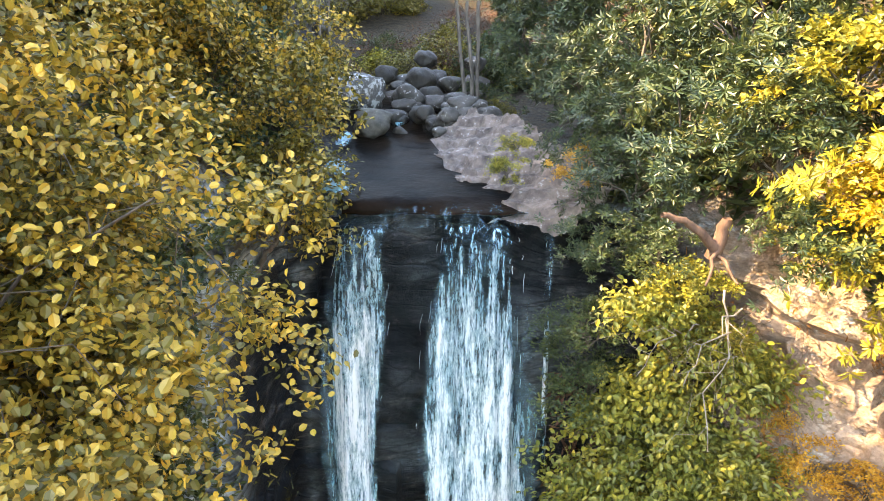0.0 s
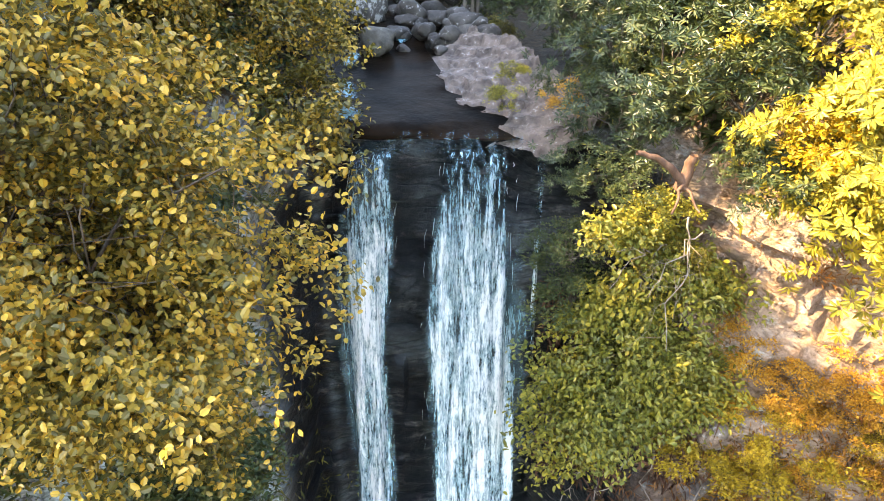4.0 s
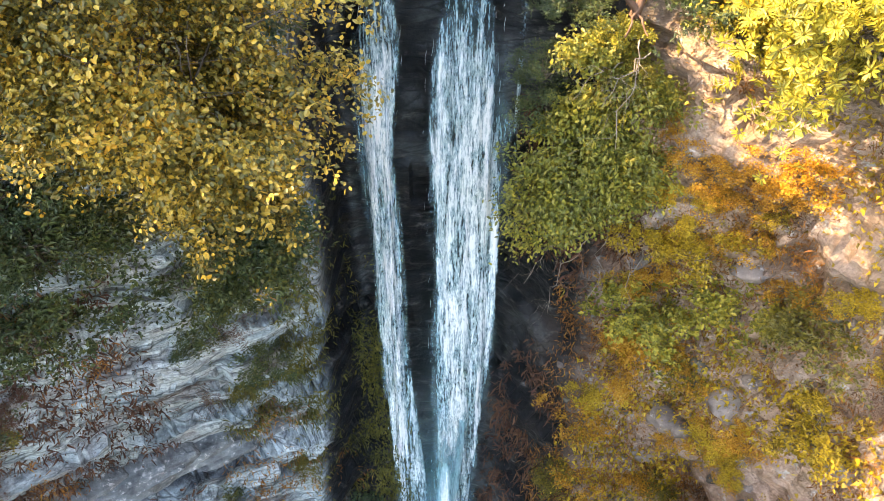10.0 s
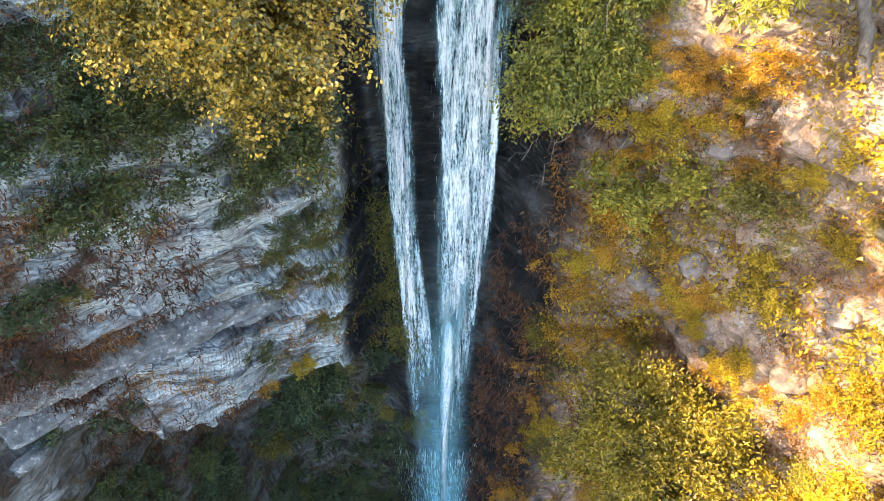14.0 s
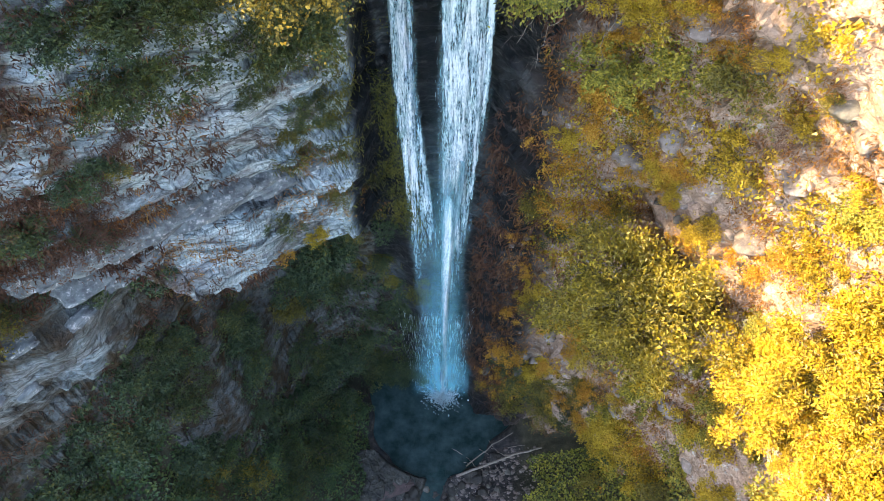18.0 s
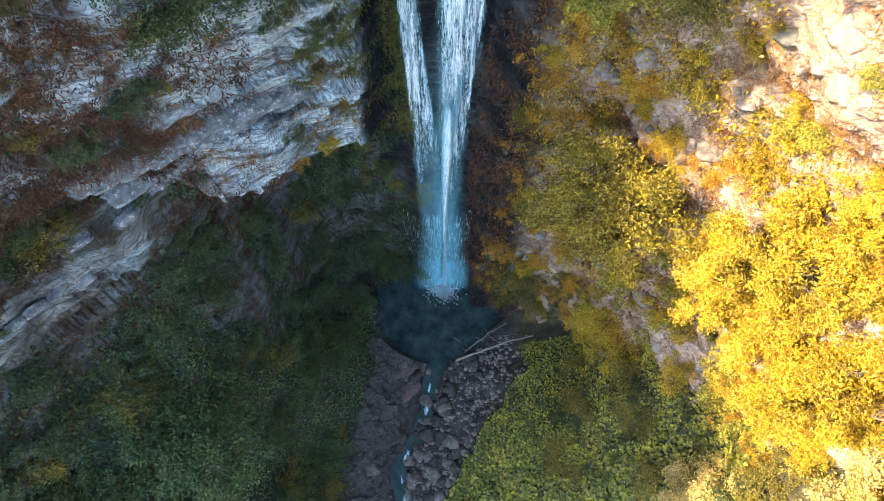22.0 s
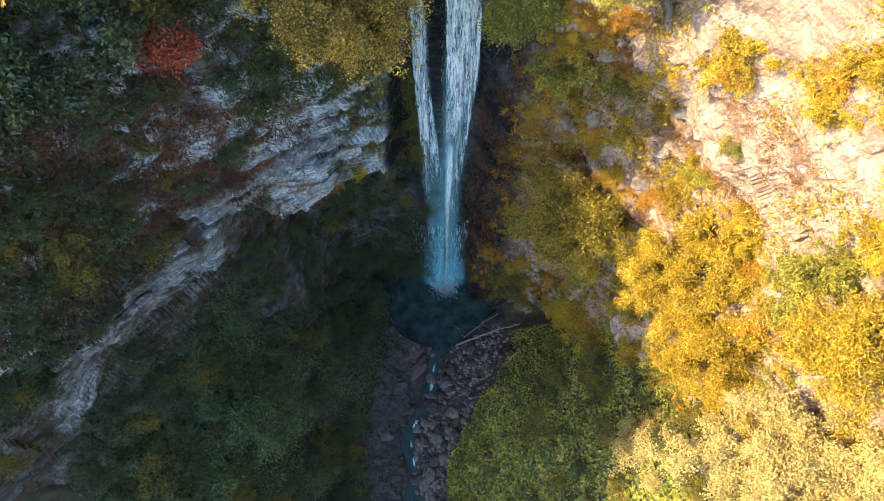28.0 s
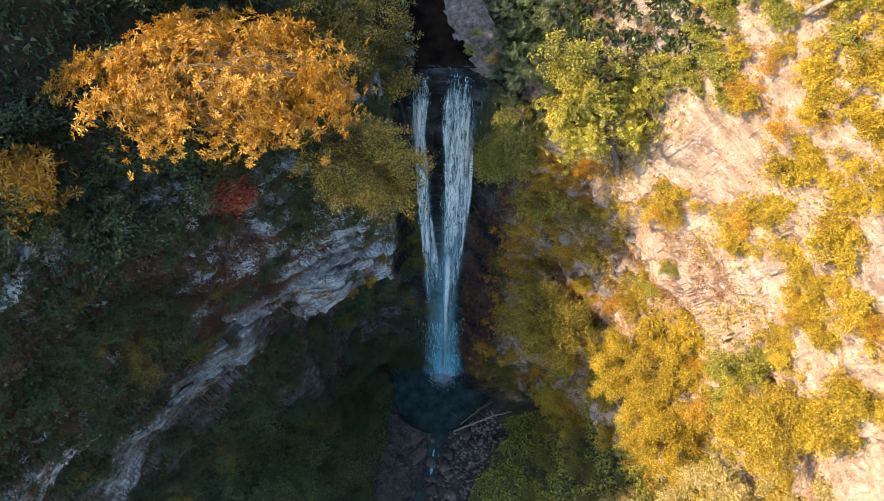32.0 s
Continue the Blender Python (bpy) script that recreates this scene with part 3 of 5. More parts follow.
def boulder_mesh(seed, mat, flat=0.75, rough=0.34, cuts=3):
    bm = bmesh.new()
    bmesh.ops.create_icosphere(bm, subdivisions=cuts, radius=1.0)
    co = np.array([v.co for v in bm.verts])
    d = 1 + rough * fbm(co[:, 0] * 1.3, co[:, 1] * 1.3, co[:, 2] * 1.3, 2, seed) * 2 + 0.16 * fbm(co[:, 0] * 3.2, co[:, 1] * 3.2, co[:, 2] * 3.2, 3, seed + 3)
    # a few flat broken sides
    for a in range(6):
        side = unit(np.array([lattice(a, seed, 1, 5) - 0.5, lattice(a, seed, 2, 5) - 0.5, lattice(a, seed, 3, 5) - 0.5]))
        reach_ = co @ side * d
        cap = 0.66 + 0.2 * lattice(a, seed, 4, 5)
        d = np.where(reach_ > cap, d * (cap + 0.12 * (reach_ - cap)) / np.maximum(reach_, 1e-6), d)
    for v, c, k in zip(bm.verts, co, d):
        v.co = Vector(c) * float(k)
        v.co.z *= flat
    me = bpy.data.meshes.new("boulder")
    for f in bm.faces:
        f.smooth = True
    bm.to_mesh(me)
    bm.free()
    me.materials.append(mat)
    return me


def slab_mesh(seed, mat):
    """A blocky, layered slab of rock about two units wide, with stepped and broken edges."""
    bm = bmesh.new()
    bmesh.ops.create_icosphere(bm, subdivisions=4, radius=1.0)
    co = np.array([v.co for v in bm.verts])
    box = np.sign(co) * np.abs(co) ** 0.42
    layer = np.floor((box[:, 2] + 1) * 2.6 + 0.25 * fbm(co[:, 0] * 1.5, co[:, 1] * 1.5, 0, 2, seed)).astype(np.int64)
    push = 0.72 + 0.40 * lattice(layer, layer * 0 + seed, layer * 0, 77)
    jag = 1 + 0.28 * fbm(box[:, 0] * 1.6, box[:, 1] * 1.6, layer * 0.7, 3, seed) + 0.10 * fbm(box[:, 0] * 6, box[:, 1] * 6, box[:, 2] * 6, 2, seed + 1)
    for v, c, p, j in zip(bm.verts, box, push, jag):
        v.co = Vector((c[0] * p * j * 0.9, c[1] * p * j * 0.9, c[2] * (0.9 + 0.2 * (j - 1))))
    me = bpy.data.meshes.new("slab")
    bm.to_mesh(me)
    bm.free()
    me.materials.append(mat)
    return me


# ---- cliff and slopes ----
ss = np.concatenate([np.linspace(0, S_LIP - 25, 50, endpoint=False), np.linspace(S_LIP - 25, S_LIP - 3.5, 240, endpoint=False), np.linspace(S_LIP - 3.5, S_LIP - 2.1, 70, endpoint=False), np.linspace(S_LIP - 2.1, S_LIP + 23, 270, endpoint=False), np.linspace(S_LIP + 23, LENGTH, 40)])
ts = np.concatenate([np.linspace(-31, 0, 300, endpoint=False), np.linspace(0, 10, 64, endpoint=False), 10 + 80 * np.linspace(0, 1, 40) ** 1.8])
S, T = np.meshgrid(ss, ts, indexing="ij")
CL = cliff_surface(S, T)
cliff_me = mesh_from("cliff", CL.reshape(-1, 3), grid_faces(len(ss), len(ts)), [ROCK], False)
DD = S - S_LIP
deep = np.clip(-T / 28, 0, 1)
wet_shade = np.clip(smooth(-2.7 - 2.2 * deep**2, -1.7 - 1.2 * deep**2, DD) * smooth(4.3 + 4.0 * deep**2, 3.1 + 3.0 * deep**2, DD) * smooth(1.0, -0.2, T) * (1 + 0.3 * fbm(CL[..., 0], CL[..., 1], CL[..., 2], 3, 40)), 0, 1)
wet_shade = wet_shade * (1 - smooth(corner(CL[..., 2]) - 0.04, corner(CL[..., 2]) - 0.12, DD) * smooth(0.3, -0.2, foot_line(DD) - CL[..., 2]))
# the slot's side face is darkened too, its shade painted as wet rock
wet_shade = np.maximum(wet_shade, smooth(corner(CL[..., 2]) - 0.12, corner(CL[..., 2]) - 0.02, DD) * smooth(-1.5, -2.2, DD) * smooth(0, -1, T) * smooth(9, 12, CL[..., 2]))
wet_shade = np.maximum(wet_shade, 0.85 * smooth(2.1, 1.4, np.abs(DD)) * smooth(6, 3, T))
veg = np.clip(smooth(-0.5, 1.5, T) * 1.0 + smooth(-2.2, -3.2, DD) * smooth(0.5, 2.0, foot_line(DD) - CL[..., 2]) + 0.95 * smooth(-7.8, -10.2, DD) + 0.35 * smooth(3, 6, DD) * smooth(16, 6, DD) + 0.25 * fbm(CL[..., 0] * 0.4, CL[..., 1] * 0.4, CL[..., 2] * 0.4, 3, 41), 0, 1)
veg = veg * (1 - 0.7 * bare_band(DD, T))
veg = veg * (1 - 0.75 * smooth(6.5, 10, DD) * smooth(-4, -1, T))
for key, val in (("wet_shade", wet_shade), ("right", smooth(1.5, 4, DD)), ("veg", veg), ("earth", 0.8 * smooth(0.2, 1.4, foot_line(DD) - CL[..., 2]) * smooth(-2.6, -3.4, DD) * (1 - bare_band(DD, T) * (0.42 + 1.1 * fbm(CL[..., 0] * 1.3, CL[..., 1] * 1.3, CL[..., 2] * 1.3, 3, 44))) + smooth(0.6, 2.0, T + 0.5 * fbm(CL[..., 0], CL[..., 1], 0, 3, 43)) * smooth(5.5, 4, DD)), ("layer", bedding(S, CL[..., 0], CL[..., 1], CL[..., 2]))):
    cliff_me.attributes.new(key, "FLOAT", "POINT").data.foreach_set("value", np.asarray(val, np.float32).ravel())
tagged(new("cliff", cliff_me), "layered grey and tan rock walls of a gorge, wet and shade-darkened behind the fall", "cliff", kind="structure")


def stream_x(y):
    return 0.4 - 0.36 * np.clip(-7.6 - y, 0, 5.6)


def pool_edge(ang):
    """Radius of the pool, in its own ellipse, by the angle."""
    return 1 + 0.10 * np.sin(3 * ang + 0.6) + 0.05 * np.sin(7 * ang + 2.0)


POOL_C, POOL_RX, POOL_RY = (0.25, -4.55), 3.45, 2.95


def ground_z(x, y):
    x, y = np.broadcast_arrays(np.asarray(x, float), np.asarray(y, float))
    zs = np.where(y > -7.6, 0.0, 0.13 * np.maximum(y, -24) + 0.13 * 7.6)
    d = x - stream_x(y)
    wide = 3.1 + 0.5 * fbm(y * 0.6, 3.3, 0, 2, 21) + 0.5 * smooth(-9, -6, y)
    left, right = np.maximum(-d - wide, 0), np.maximum(d - wide - 0.4, 0)
    low = 1.25 * left + 1.1 * np.maximum(left - 1.6, 0)
    low = np.minimum(low, 11.5) + 0.18 * np.maximum(low - 11.5, 0)
    r = low + 0.8 * right + 1.1 * np.maximum(right - 3.2, 0)
    r = np.minimum(r, 15) + np.minimum(0.45 * np.maximum(r - 15, 0), 6)
    bank = 0.22 + 0.12 * np.maximum(d, 0) * smooth(-7, -9, y) + fbm(x * 0.9, y * 0.9, 0.3, 4, 22) * (0.35 + 0.12 * np.minimum(r, 6))
    z = zs + r + bank
    q = np.hypot((x - POOL_C[0]) / POOL_RX, (y - POOL_C[1]) / POOL_RY)
    ang = np.arctan2((y - POOL_C[1]) / POOL_RY, (x - POOL_C[0]) / POOL_RX)
    inside = smooth(1.10, 0.92, q / pool_edge(ang))
    z = z * (1 - inside) + inside * (-0.7)
    brook = smooth(0.75, 0.25, np.abs(d + 0.18 * np.sin(y * 1.3))) * smooth(-6.9, -7.6, y)
    return z * (1 - brook) + brook * (zs - 0.12)


gx = np.concatenate([-20 - 400 * np.linspace(1, 0, 22, endpoint=False) ** 2.2, np.linspace(-20, 18, 300), 18 + 400 * np.linspace(0.05, 1, 22) ** 2.2])
gy = np.concatenate([-30 - 400 * np.linspace(1, 0, 22, endpoint=False) ** 2.2, np.linspace(-30, 1, 250)])
GX, GY = np.meshgrid(gx, gy, indexing="ij")
ground_me = mesh_from("ground", np.stack([GX, GY, ground_z(GX, GY)], -1).reshape(-1, 3), grid_faces(len(gx), len(gy)), [SOIL])
ground_me.attributes.new("rocky", "FLOAT", "POINT").data.foreach_set("value", np.asarray(smooth(4.6, 3.2, np.abs(GX - stream_x(GY)) + 0.6 * fbm(GX * 0.8, GY * 0.8, 0, 3, 23)), np.float32).ravel())
tagged(new("ground", ground_me), "dark soil and rubble of the gorge floor", "ground", kind="structure")


# ---- water ----
def fan(name, cx, cy, rx, ry, z, mat, label):
    ang = np.linspace(0, 2 * math.pi, 97)[:-1]
    rad = np.linspace(0, 1.06, 40)
    A, R = np.meshgrid(ang, rad, indexing="ij")
    E = pool_edge(A) * R
    x, y = cx + rx * E * np.cos(A), cy + ry * E * np.sin(A)
    hit = np.hypot(x - 0.56, y + 3.55)
    h = 0.035 * np.sin(hit * 9) * np.exp(-hit * 0.55) + 0.02 * fbm(x * 2.5, y * 2.5, 0, 3, 30)
    n = len(rad)
    i, j = np.meshgrid(np.arange(len(ang)), np.arange(n - 1), indexing="ij")
    i, j = i.ravel(), j.ravel()
    k = (i + 1) % len(ang)
    F = np.stack([i * n + j, i * n + j + 1, k * n + j + 1, k * n + j], 1)
    return tagged(new(name, mesh_from(name, np.stack([x, y, z + h], -1).reshape(-1, 3), F, [mat])), label, "water", kind="structure")


fan("plunge_pool", *POOL_C, POOL_RX, POOL_RY, 0.02, POOL, "dark teal plunge pool with ripples under the fall")


def strip(name, line, width, mat, label, thin=None, across=8, rise=0.0):
    """Water along a line of points (x, y, z) with half widths."""
    line = np.array(line, float)
    n = len(line)
    tan = unit(np.gradient(line, axis=0))
    side = unit(np.cross(tan, np.array([0, 0, 1.0])))
    q = np.linspace(-1, 1, across)
    P = line[:, None, :] + side[:, None, :] * (q[None, :] * np.asarray(width, float)[:, None])[..., None]
    P[..., 2] += 0.03 * fbm(P[..., 0] * 3, P[..., 1] * 3, 0, 3, 33) + rise
    me = mesh_from(name, P.reshape(-1, 3), grid_faces(n, across), [mat])
    a = np.ones((n, across)) if thin is None else thin(np.linspace(0, 1, n)[:, None], np.abs(q)[None, :])
    me.attributes.new("thin", "FLOAT", "POINT").data.foreach_set("value", np.asarray(a, np.float32).ravel())
    return tagged(new(name, me), label, "water", kind="structure")


by = np.linspace(-7.0, -26, 90)
bx = stream_x(by) - 0.18 * np.sin(by * 1.3)
bz = np.where(by > -7.6, 0.02, 0.13 * np.maximum(by, -24) + 0.13 * 7.6 + 0.03)
strip("brook", np.stack([bx, by, bz], -1), 0.40 + 0.18 * np.sin(by * 2.1), BROOK, "narrow brook leaving the pool between stones")
strip("rapids", np.stack([bx, by, bz + 0.06], -1)[8:44], 0.16 + 0.06 * np.sin(by[8:44] * 3), FOAM, "white rapids of the brook", lambda u, v: (0.5 + 0.5 * np.sin(u * 40)) * (1 - v**2))

# the stream above the lip, from the far bend to the edge
uy = np.concatenate([np.linspace(0.40, 0.44, 8), np.linspace(0.46, 16, 66)])
ux = 0.62 - 0.95 * smooth(0.5, 2.4, uy) - 0.35 * smooth(2, 6, uy) - 3.6 * smooth(6.5, 15, uy)
uz = LIP + 0.08 + 0.105 * np.maximum(uy, 0) + 0.12 * smooth(4.9, 5.6, uy) + 0.25 * np.maximum(uy - 13, 0) - 0.08 * smooth(0.8, 0.4, uy) - 0.15 * smooth(0.45, 0.2, uy)
uw = 1.35 - 0.35 * smooth(0.7, 2.2, uy) - 0.15 * smooth(3, 5, uy)
strip("stream", np.stack([ux, uy, uz], -1), uw, STREAM, "shallow brown stream above the lip", across=16)
for label, (xa, ya), (xb, yb), wide in (("small white cascade beside a boulder", (-1.12, 4.3), (-1.18, 3.3), 0.20), ("small teal riffle in the stream", (-1.15, 2.4), (-0.95, 1.6), 0.26), ("small teal cascade between boulders", (-0.15, 5.7), (-0.32, 4.9), 0.15), ("teal riffle far up the stream", (-3.1, 8.2), (-2.8, 7.0), 0.20), ("teal shallows on the lip's ledge", (-1.05, 1.3), (-0.75, 0.7), 0.30)):
    qy = np.linspace(ya, yb, 14)
    strip("cascade", np.stack([np.linspace(xa, xb, 14), qy, LIP + 0.15 + 0.105 * qy + 0.10 * smooth(yb, ya, qy)], -1), np.full(14, wide), TEAL, label, lambda u, v: (1 - v**2) * np.sin(u * math.pi) ** 0.6)
# thin water that rounds the lip
lu = np.linspace(0, 1, 24)
strip("lip_water", np.stack([np.full(24, 0.62), 0.75 - 0.50 * lu, LIP + 0.16 - 0.04 * lu - 0.62 * np.maximum(lu - 0.45, 0) ** 1.6], -1), np.full(24, 1.5), FALL_THIN, "thin teal water sliding over the lip", lambda u, v: 0.85 * smooth(0, 0.6, u) * smooth(1.0, 0.8, v), across=40)


# ---- waterfall ----
ZK = np.array([0.0, 4.0, 8.0, 11.0, 14.5, 17.4, 20.5, 22.5, 25.3, 27.1, 28.62])
LL = np.array([-0.20, -0.40, -0.58, -0.68, -0.76, -0.80, -0.92, -0.92, -1.12, -1.14, -0.70])
LR = np.array([0.46, 0.46, 0.46, 0.48, 0.44, 0.12, -0.13, -0.17, -0.25, -0.06, -0.02])
RL = np.array([0.34, 0.34, 0.36, 0.34, 0.36, 0.34, 0.31, 0.33, 0.21, 0.28, 0.58])
RR = np.array([0.90, 0.98, 1.15, 1.30, 1.55, 1.78, 2.04, 2.06, 2.14, 2.02, 2.06])


def face_y(z):
    q = np.clip((LIP - z) / LIP, 0, 1.2)
    return 0.22 - 4.0 * q**1.2 + 0.7 * smooth(0.72, 1.0, q)


def sheet(lo, hi, out, top, bottom, seed, nu=26, nz=240, frill=0.10, faint=()):
    z = np.linspace(top, bottom, nz)
    u = np.linspace(0, 1, nu)
    a, b = np.interp(z, ZK, lo), np.interp(z, ZK, hi)
    U, Zg = np.meshgrid(u, z, indexing="ij")
    X = a + (b - a) * U + 0.03 * fbm(Zg * 1.3, U * 3, seed, 3, seed)
    ridge = frill * vnoise(X * 9, Zg * 0.35, seed, seed) + 0.05 * fbm(X * 5, Zg * 1.2, 0, 3, seed + 1)
    bulge = 0.28 * np.sin(np.clip(U, 0, 1) * math.pi)
    Y = face_y(Zg) - out - ridge - bulge - 0.10 * np.exp(-(top - Zg) * 2.0) + 0.5 * np.exp(-(top - Zg) * 8.0)
    part_ = 0.5 + 0.5 * vnoise(X * 4.2, Zg * 0.10, 3.7, seed + 4)
    gaps = 1 - 0.75 * smooth(0.45, 0.15, part_) * (1 - 0.75 * smooth(1.5, 6, top - Zg) * smooth(4, 14, Zg))
    core = 1 - 0.55 * smooth(13, 5, Zg) * smooth(0.15, 0.5, np.abs(U - 0.5))
    thin = smooth(-0.02, 0.16, U) * smooth(1.02, 0.84, U) * smooth(0, 0.16, top - Zg + 0.06 + 0.03 * vnoise(X * 6, 0, 0, seed)) * gaps * core * (0.72 + 0.28 * smooth(0.0, 2.2, top - Zg))
    if faint:
        thin = thin * (1 - faint[2] * smooth(faint[0], faint[1], Zg + 1.2 * vnoise(X * 5, 0, 0, seed + 7)))
    return np.stack([X, Y, Zg], -1), thin


def fall_part(name, parent, lo, hi, out, seed, mat, top=28.54, bottom=0.1, label="", nu=26, faint=()):
    P, thin = sheet(lo, hi, out, top, bottom, seed, nu, faint=faint)
    me = mesh_from(name, P.reshape(-1, 3), grid_faces(*P.shape[:2]), [mat])
    me.attributes.new("thin", "FLOAT", "POINT").data.foreach_set("value", np.asarray(thin, np.float32).ravel())
    return part(name, me, parent, label)


def ribbons(name, parent, lo, hi, out, n, seed, top=28.5, bottom=0.2, label="", wide=(0.002, 0.0045), long=(0.10, 0.5), lean_x=0.0):
    """Strings of falling water: narrow tapered ribbons that follow the rock."""
    rng = np.random.default_rng(seed)
    k = 9
    z0 = bottom + 0.4 + (top - bottom - 0.4) * rng.random(n) ** 0.8
    ln = rng.uniform(*long, n) * (0.5 + 0.5 * rng.random(n))
    u0 = np.clip(rng.beta(1.1, 1.1, n), 0.01, 0.99)
    w = rng.uniform(*wide, n)
    q = np.linspace(0, 1, k)
    z = np.maximum(z0[:, None] - ln[:, None] * q, bottom)
    a, b = np.interp(z, ZK, lo), np.interp(z, ZK, hi)
    x = a + (b - a) * u0[:, None] + 0.006 * np.sin(q * 5 + u0[:, None] * 40) + lean_x * q
    y = face_y(z) - out - 0.28 * np.sin(u0 * math.pi)[:, None] - rng.uniform(0.03, 0.20, n)[:, None]
    half = w[:, None] * np.sin(np.clip(q * 0.94 + 0.06, 0, 1) * math.pi) ** 0.6
    A = np.stack([x - half, y, z], -1)
    B = np.stack([x + half, y - 0.012, z], -1)
    V = np.stack([A, B], 2).reshape(-1, 3)
    base = (np.arange(n) * 2 * k)[:, None] + (np.arange(k - 1) * 2)[None, :]
    base = base.ravel()
    me = mesh_from(name, V, np.stack([base, base + 1, base + 3, base + 2], 1), [SPRAY], True)
    return tagged(part(name, me, parent, label), kind="stuff")


SPRAY, sn, sl, sb = material("falling_strings")
sb.inputs["Base Color"].default_value = (0.82, 0.88, 0.91, 1)
sb.inputs["Roughness"].default_value = 0.3
sg = sn.new("ShaderNodeNewGeometry")
sl.new(ramp(sn, sl, sg.outputs["Random Per Island"], [(0.0, (0.22, 0.42, 0.46)), (0.5, (0.55, 0.70, 0.73)), (1.0, (0.88, 0.91, 0.91))]), sb.inputs["Base Color"])
st = sn.new("ShaderNodeBsdfTranslucent")
st.inputs[0].default_value = (0.8, 0.87, 0.9, 1)
sm = sn.new("ShaderNodeMixShader")
sm.inputs[0].default_value = 0.4
sl.new(sb.outputs[0], sm.inputs[1])
sl.new(st.outputs[0], sm.inputs[2])
sl.new(sm.outputs[0], sn["Material Output"].inputs[0])

fall = thing("waterfall", (0.5, -0.3, LIP), "tall white waterfall in two strands over dark wet rock", "waterfall")
fall.location = (0, 0, 0)
fall_part("strand", fall, LL, LR, 0.06, 51, FALL, label="narrow white strand of falling water", faint=(16.5, 11.0, 0.42))
fall_part("strand", fall, RL, RR, 0.06, 52, FALL, label="broad white strand of falling water", nu=40, faint=(15.0, 9.0, 0.36))
fall_part("veil", fall, LL - 0.10, LR + 0.10, -0.02, 53, FALL_THIN, label="thin veil of water on the rock")
fall_part("veil", fall, RL - 0.16, RR + 0.18, -0.02, 54, FALL_THIN, label="thin veil of water on the rock", nu=40)
fall_part("veil", fall, RR + 0.05, RR + 1.05, -0.12, 58, FALL_THIN, top=24.0, bottom=0.3, label="thin trickles on the dark rock", nu=20, faint=(30, 29, 0.22))
fall_part("trickle", fall, np.interp(ZK, [0, 22, 28.6], [1.9, 1.96, 2.02]), np.interp(ZK, [0, 22, 28.6], [2.2, 2.16, 2.14]), 0.0, 55, FALL, top=28.4, bottom=21.5, label="thin separate trickle beside the fall", nu=8, faint=(25.5, 23.0, 0.8))
fall_part("curtain", fall, LR - 0.25, RL + 0.25, 0.0, 56, FALL_THIN, top=17.0, bottom=0.1, label="thin water where the strands meet", nu=16)
fall_part("core", fall, np.interp(ZK, [0, 6, 11, 14, 18], [0.30, 0.38, 0.43, 0.42, 0.50]), np.interp(ZK, [0, 6, 11, 14, 18], [0.90, 0.80, 0.84, 1.08, 1.35]), 0.30, 57, FALL_CORE, top=18.0, bottom=0.08, label="bright white core at the foot of the fall", nu=16)


def mist_part(parent, out, high, seed, centre=0.56, strength=1.0):
    """A soft veil of spray, widest and densest at the pool."""
    z = np.linspace(high, 0.1, 60)
    u = np.linspace(-1, 1, 25)
    U, Zg = np.meshgrid(u, z, indexing="ij")
    half = 0.65 + 1.25 * smooth(high, 0, Zg) ** 1.5
    X = centre + half * U
    Y = face_y(Zg) - out - 0.25 * np.cos(U * 1.5) - 0.08 * fbm(X * 2, Zg, 0, 2, seed)
    thin = strength * np.exp(-3.2 * U**2) * smooth(1.0, 0.6, np.abs(U)) * smooth(high, 0.2, Zg) * (0.25 + 0.75 * smooth(0.0, 1.4 + 0.5 * fbm(X * 1.5, 0, 0, 2, seed), Zg))
    me = mesh_from("mist", np.stack([X, Y, Zg], -1).reshape(-1, 3), grid_faces(25, 60), [MIST])
    me.attributes.new("thin", "FLOAT", "POINT").data.foreach_set("value", np.asarray(thin, np.float32).ravel())
    part("mist", me, parent, "soft veil of mist at the foot of the fall")


for k, (out, high, strength) in enumerate(((0.06, 16.0, 0.9), (0.16, 10.0, 1.0), (0.28, 5.0, 1.0), (0.24, 24.0, 0.4))):
    mist_part(fall, out, high, 65 + k, strength=strength)
ribbons("spray", fall, LL, LR, 0.05, 120, 61, bottom=13.0, label="strings of falling water")
ribbons("spray", fall, RL, RR - 0.28, 0.05, 240, 62, bottom=10.0, label="strings of falling water")
ribbons("stray_spray", fall, LL - 0.75, RR + 0.75, 0.0, 900, 63, top=9.0, label="stray strings of spray", wide=(0.002, 0.007), long=(0.2, 1.0))

# broken white water where the fall strikes the pool
rng = np.random.default_rng(70)
n = 2600
ang, rr = rng.uniform(0, 2 * math.pi, n), np.abs(rng.normal(0, 0.42, n))
P = np.stack([0.56 + rr * np.cos(ang), -3.55 + rr * np.sin(ang) * 0.8, 0.05 + rng.exponential(0.36, n) * np.exp(-rr * 1.5)], -1)
D = unit(np.stack([np.cos(ang), np.sin(ang), rng.uniform(0.3, 1.6, n)], -1))
part("splash", leaves("splash", P, D, unit(rng.normal(size=(n, 3))), rng.uniform(0.05, 0.16, n), 0.6, SPRAY, LEAF_KITE), fall, "white splash at the foot of the fall")

# ---- boulders and stones ----
MESHES = {}


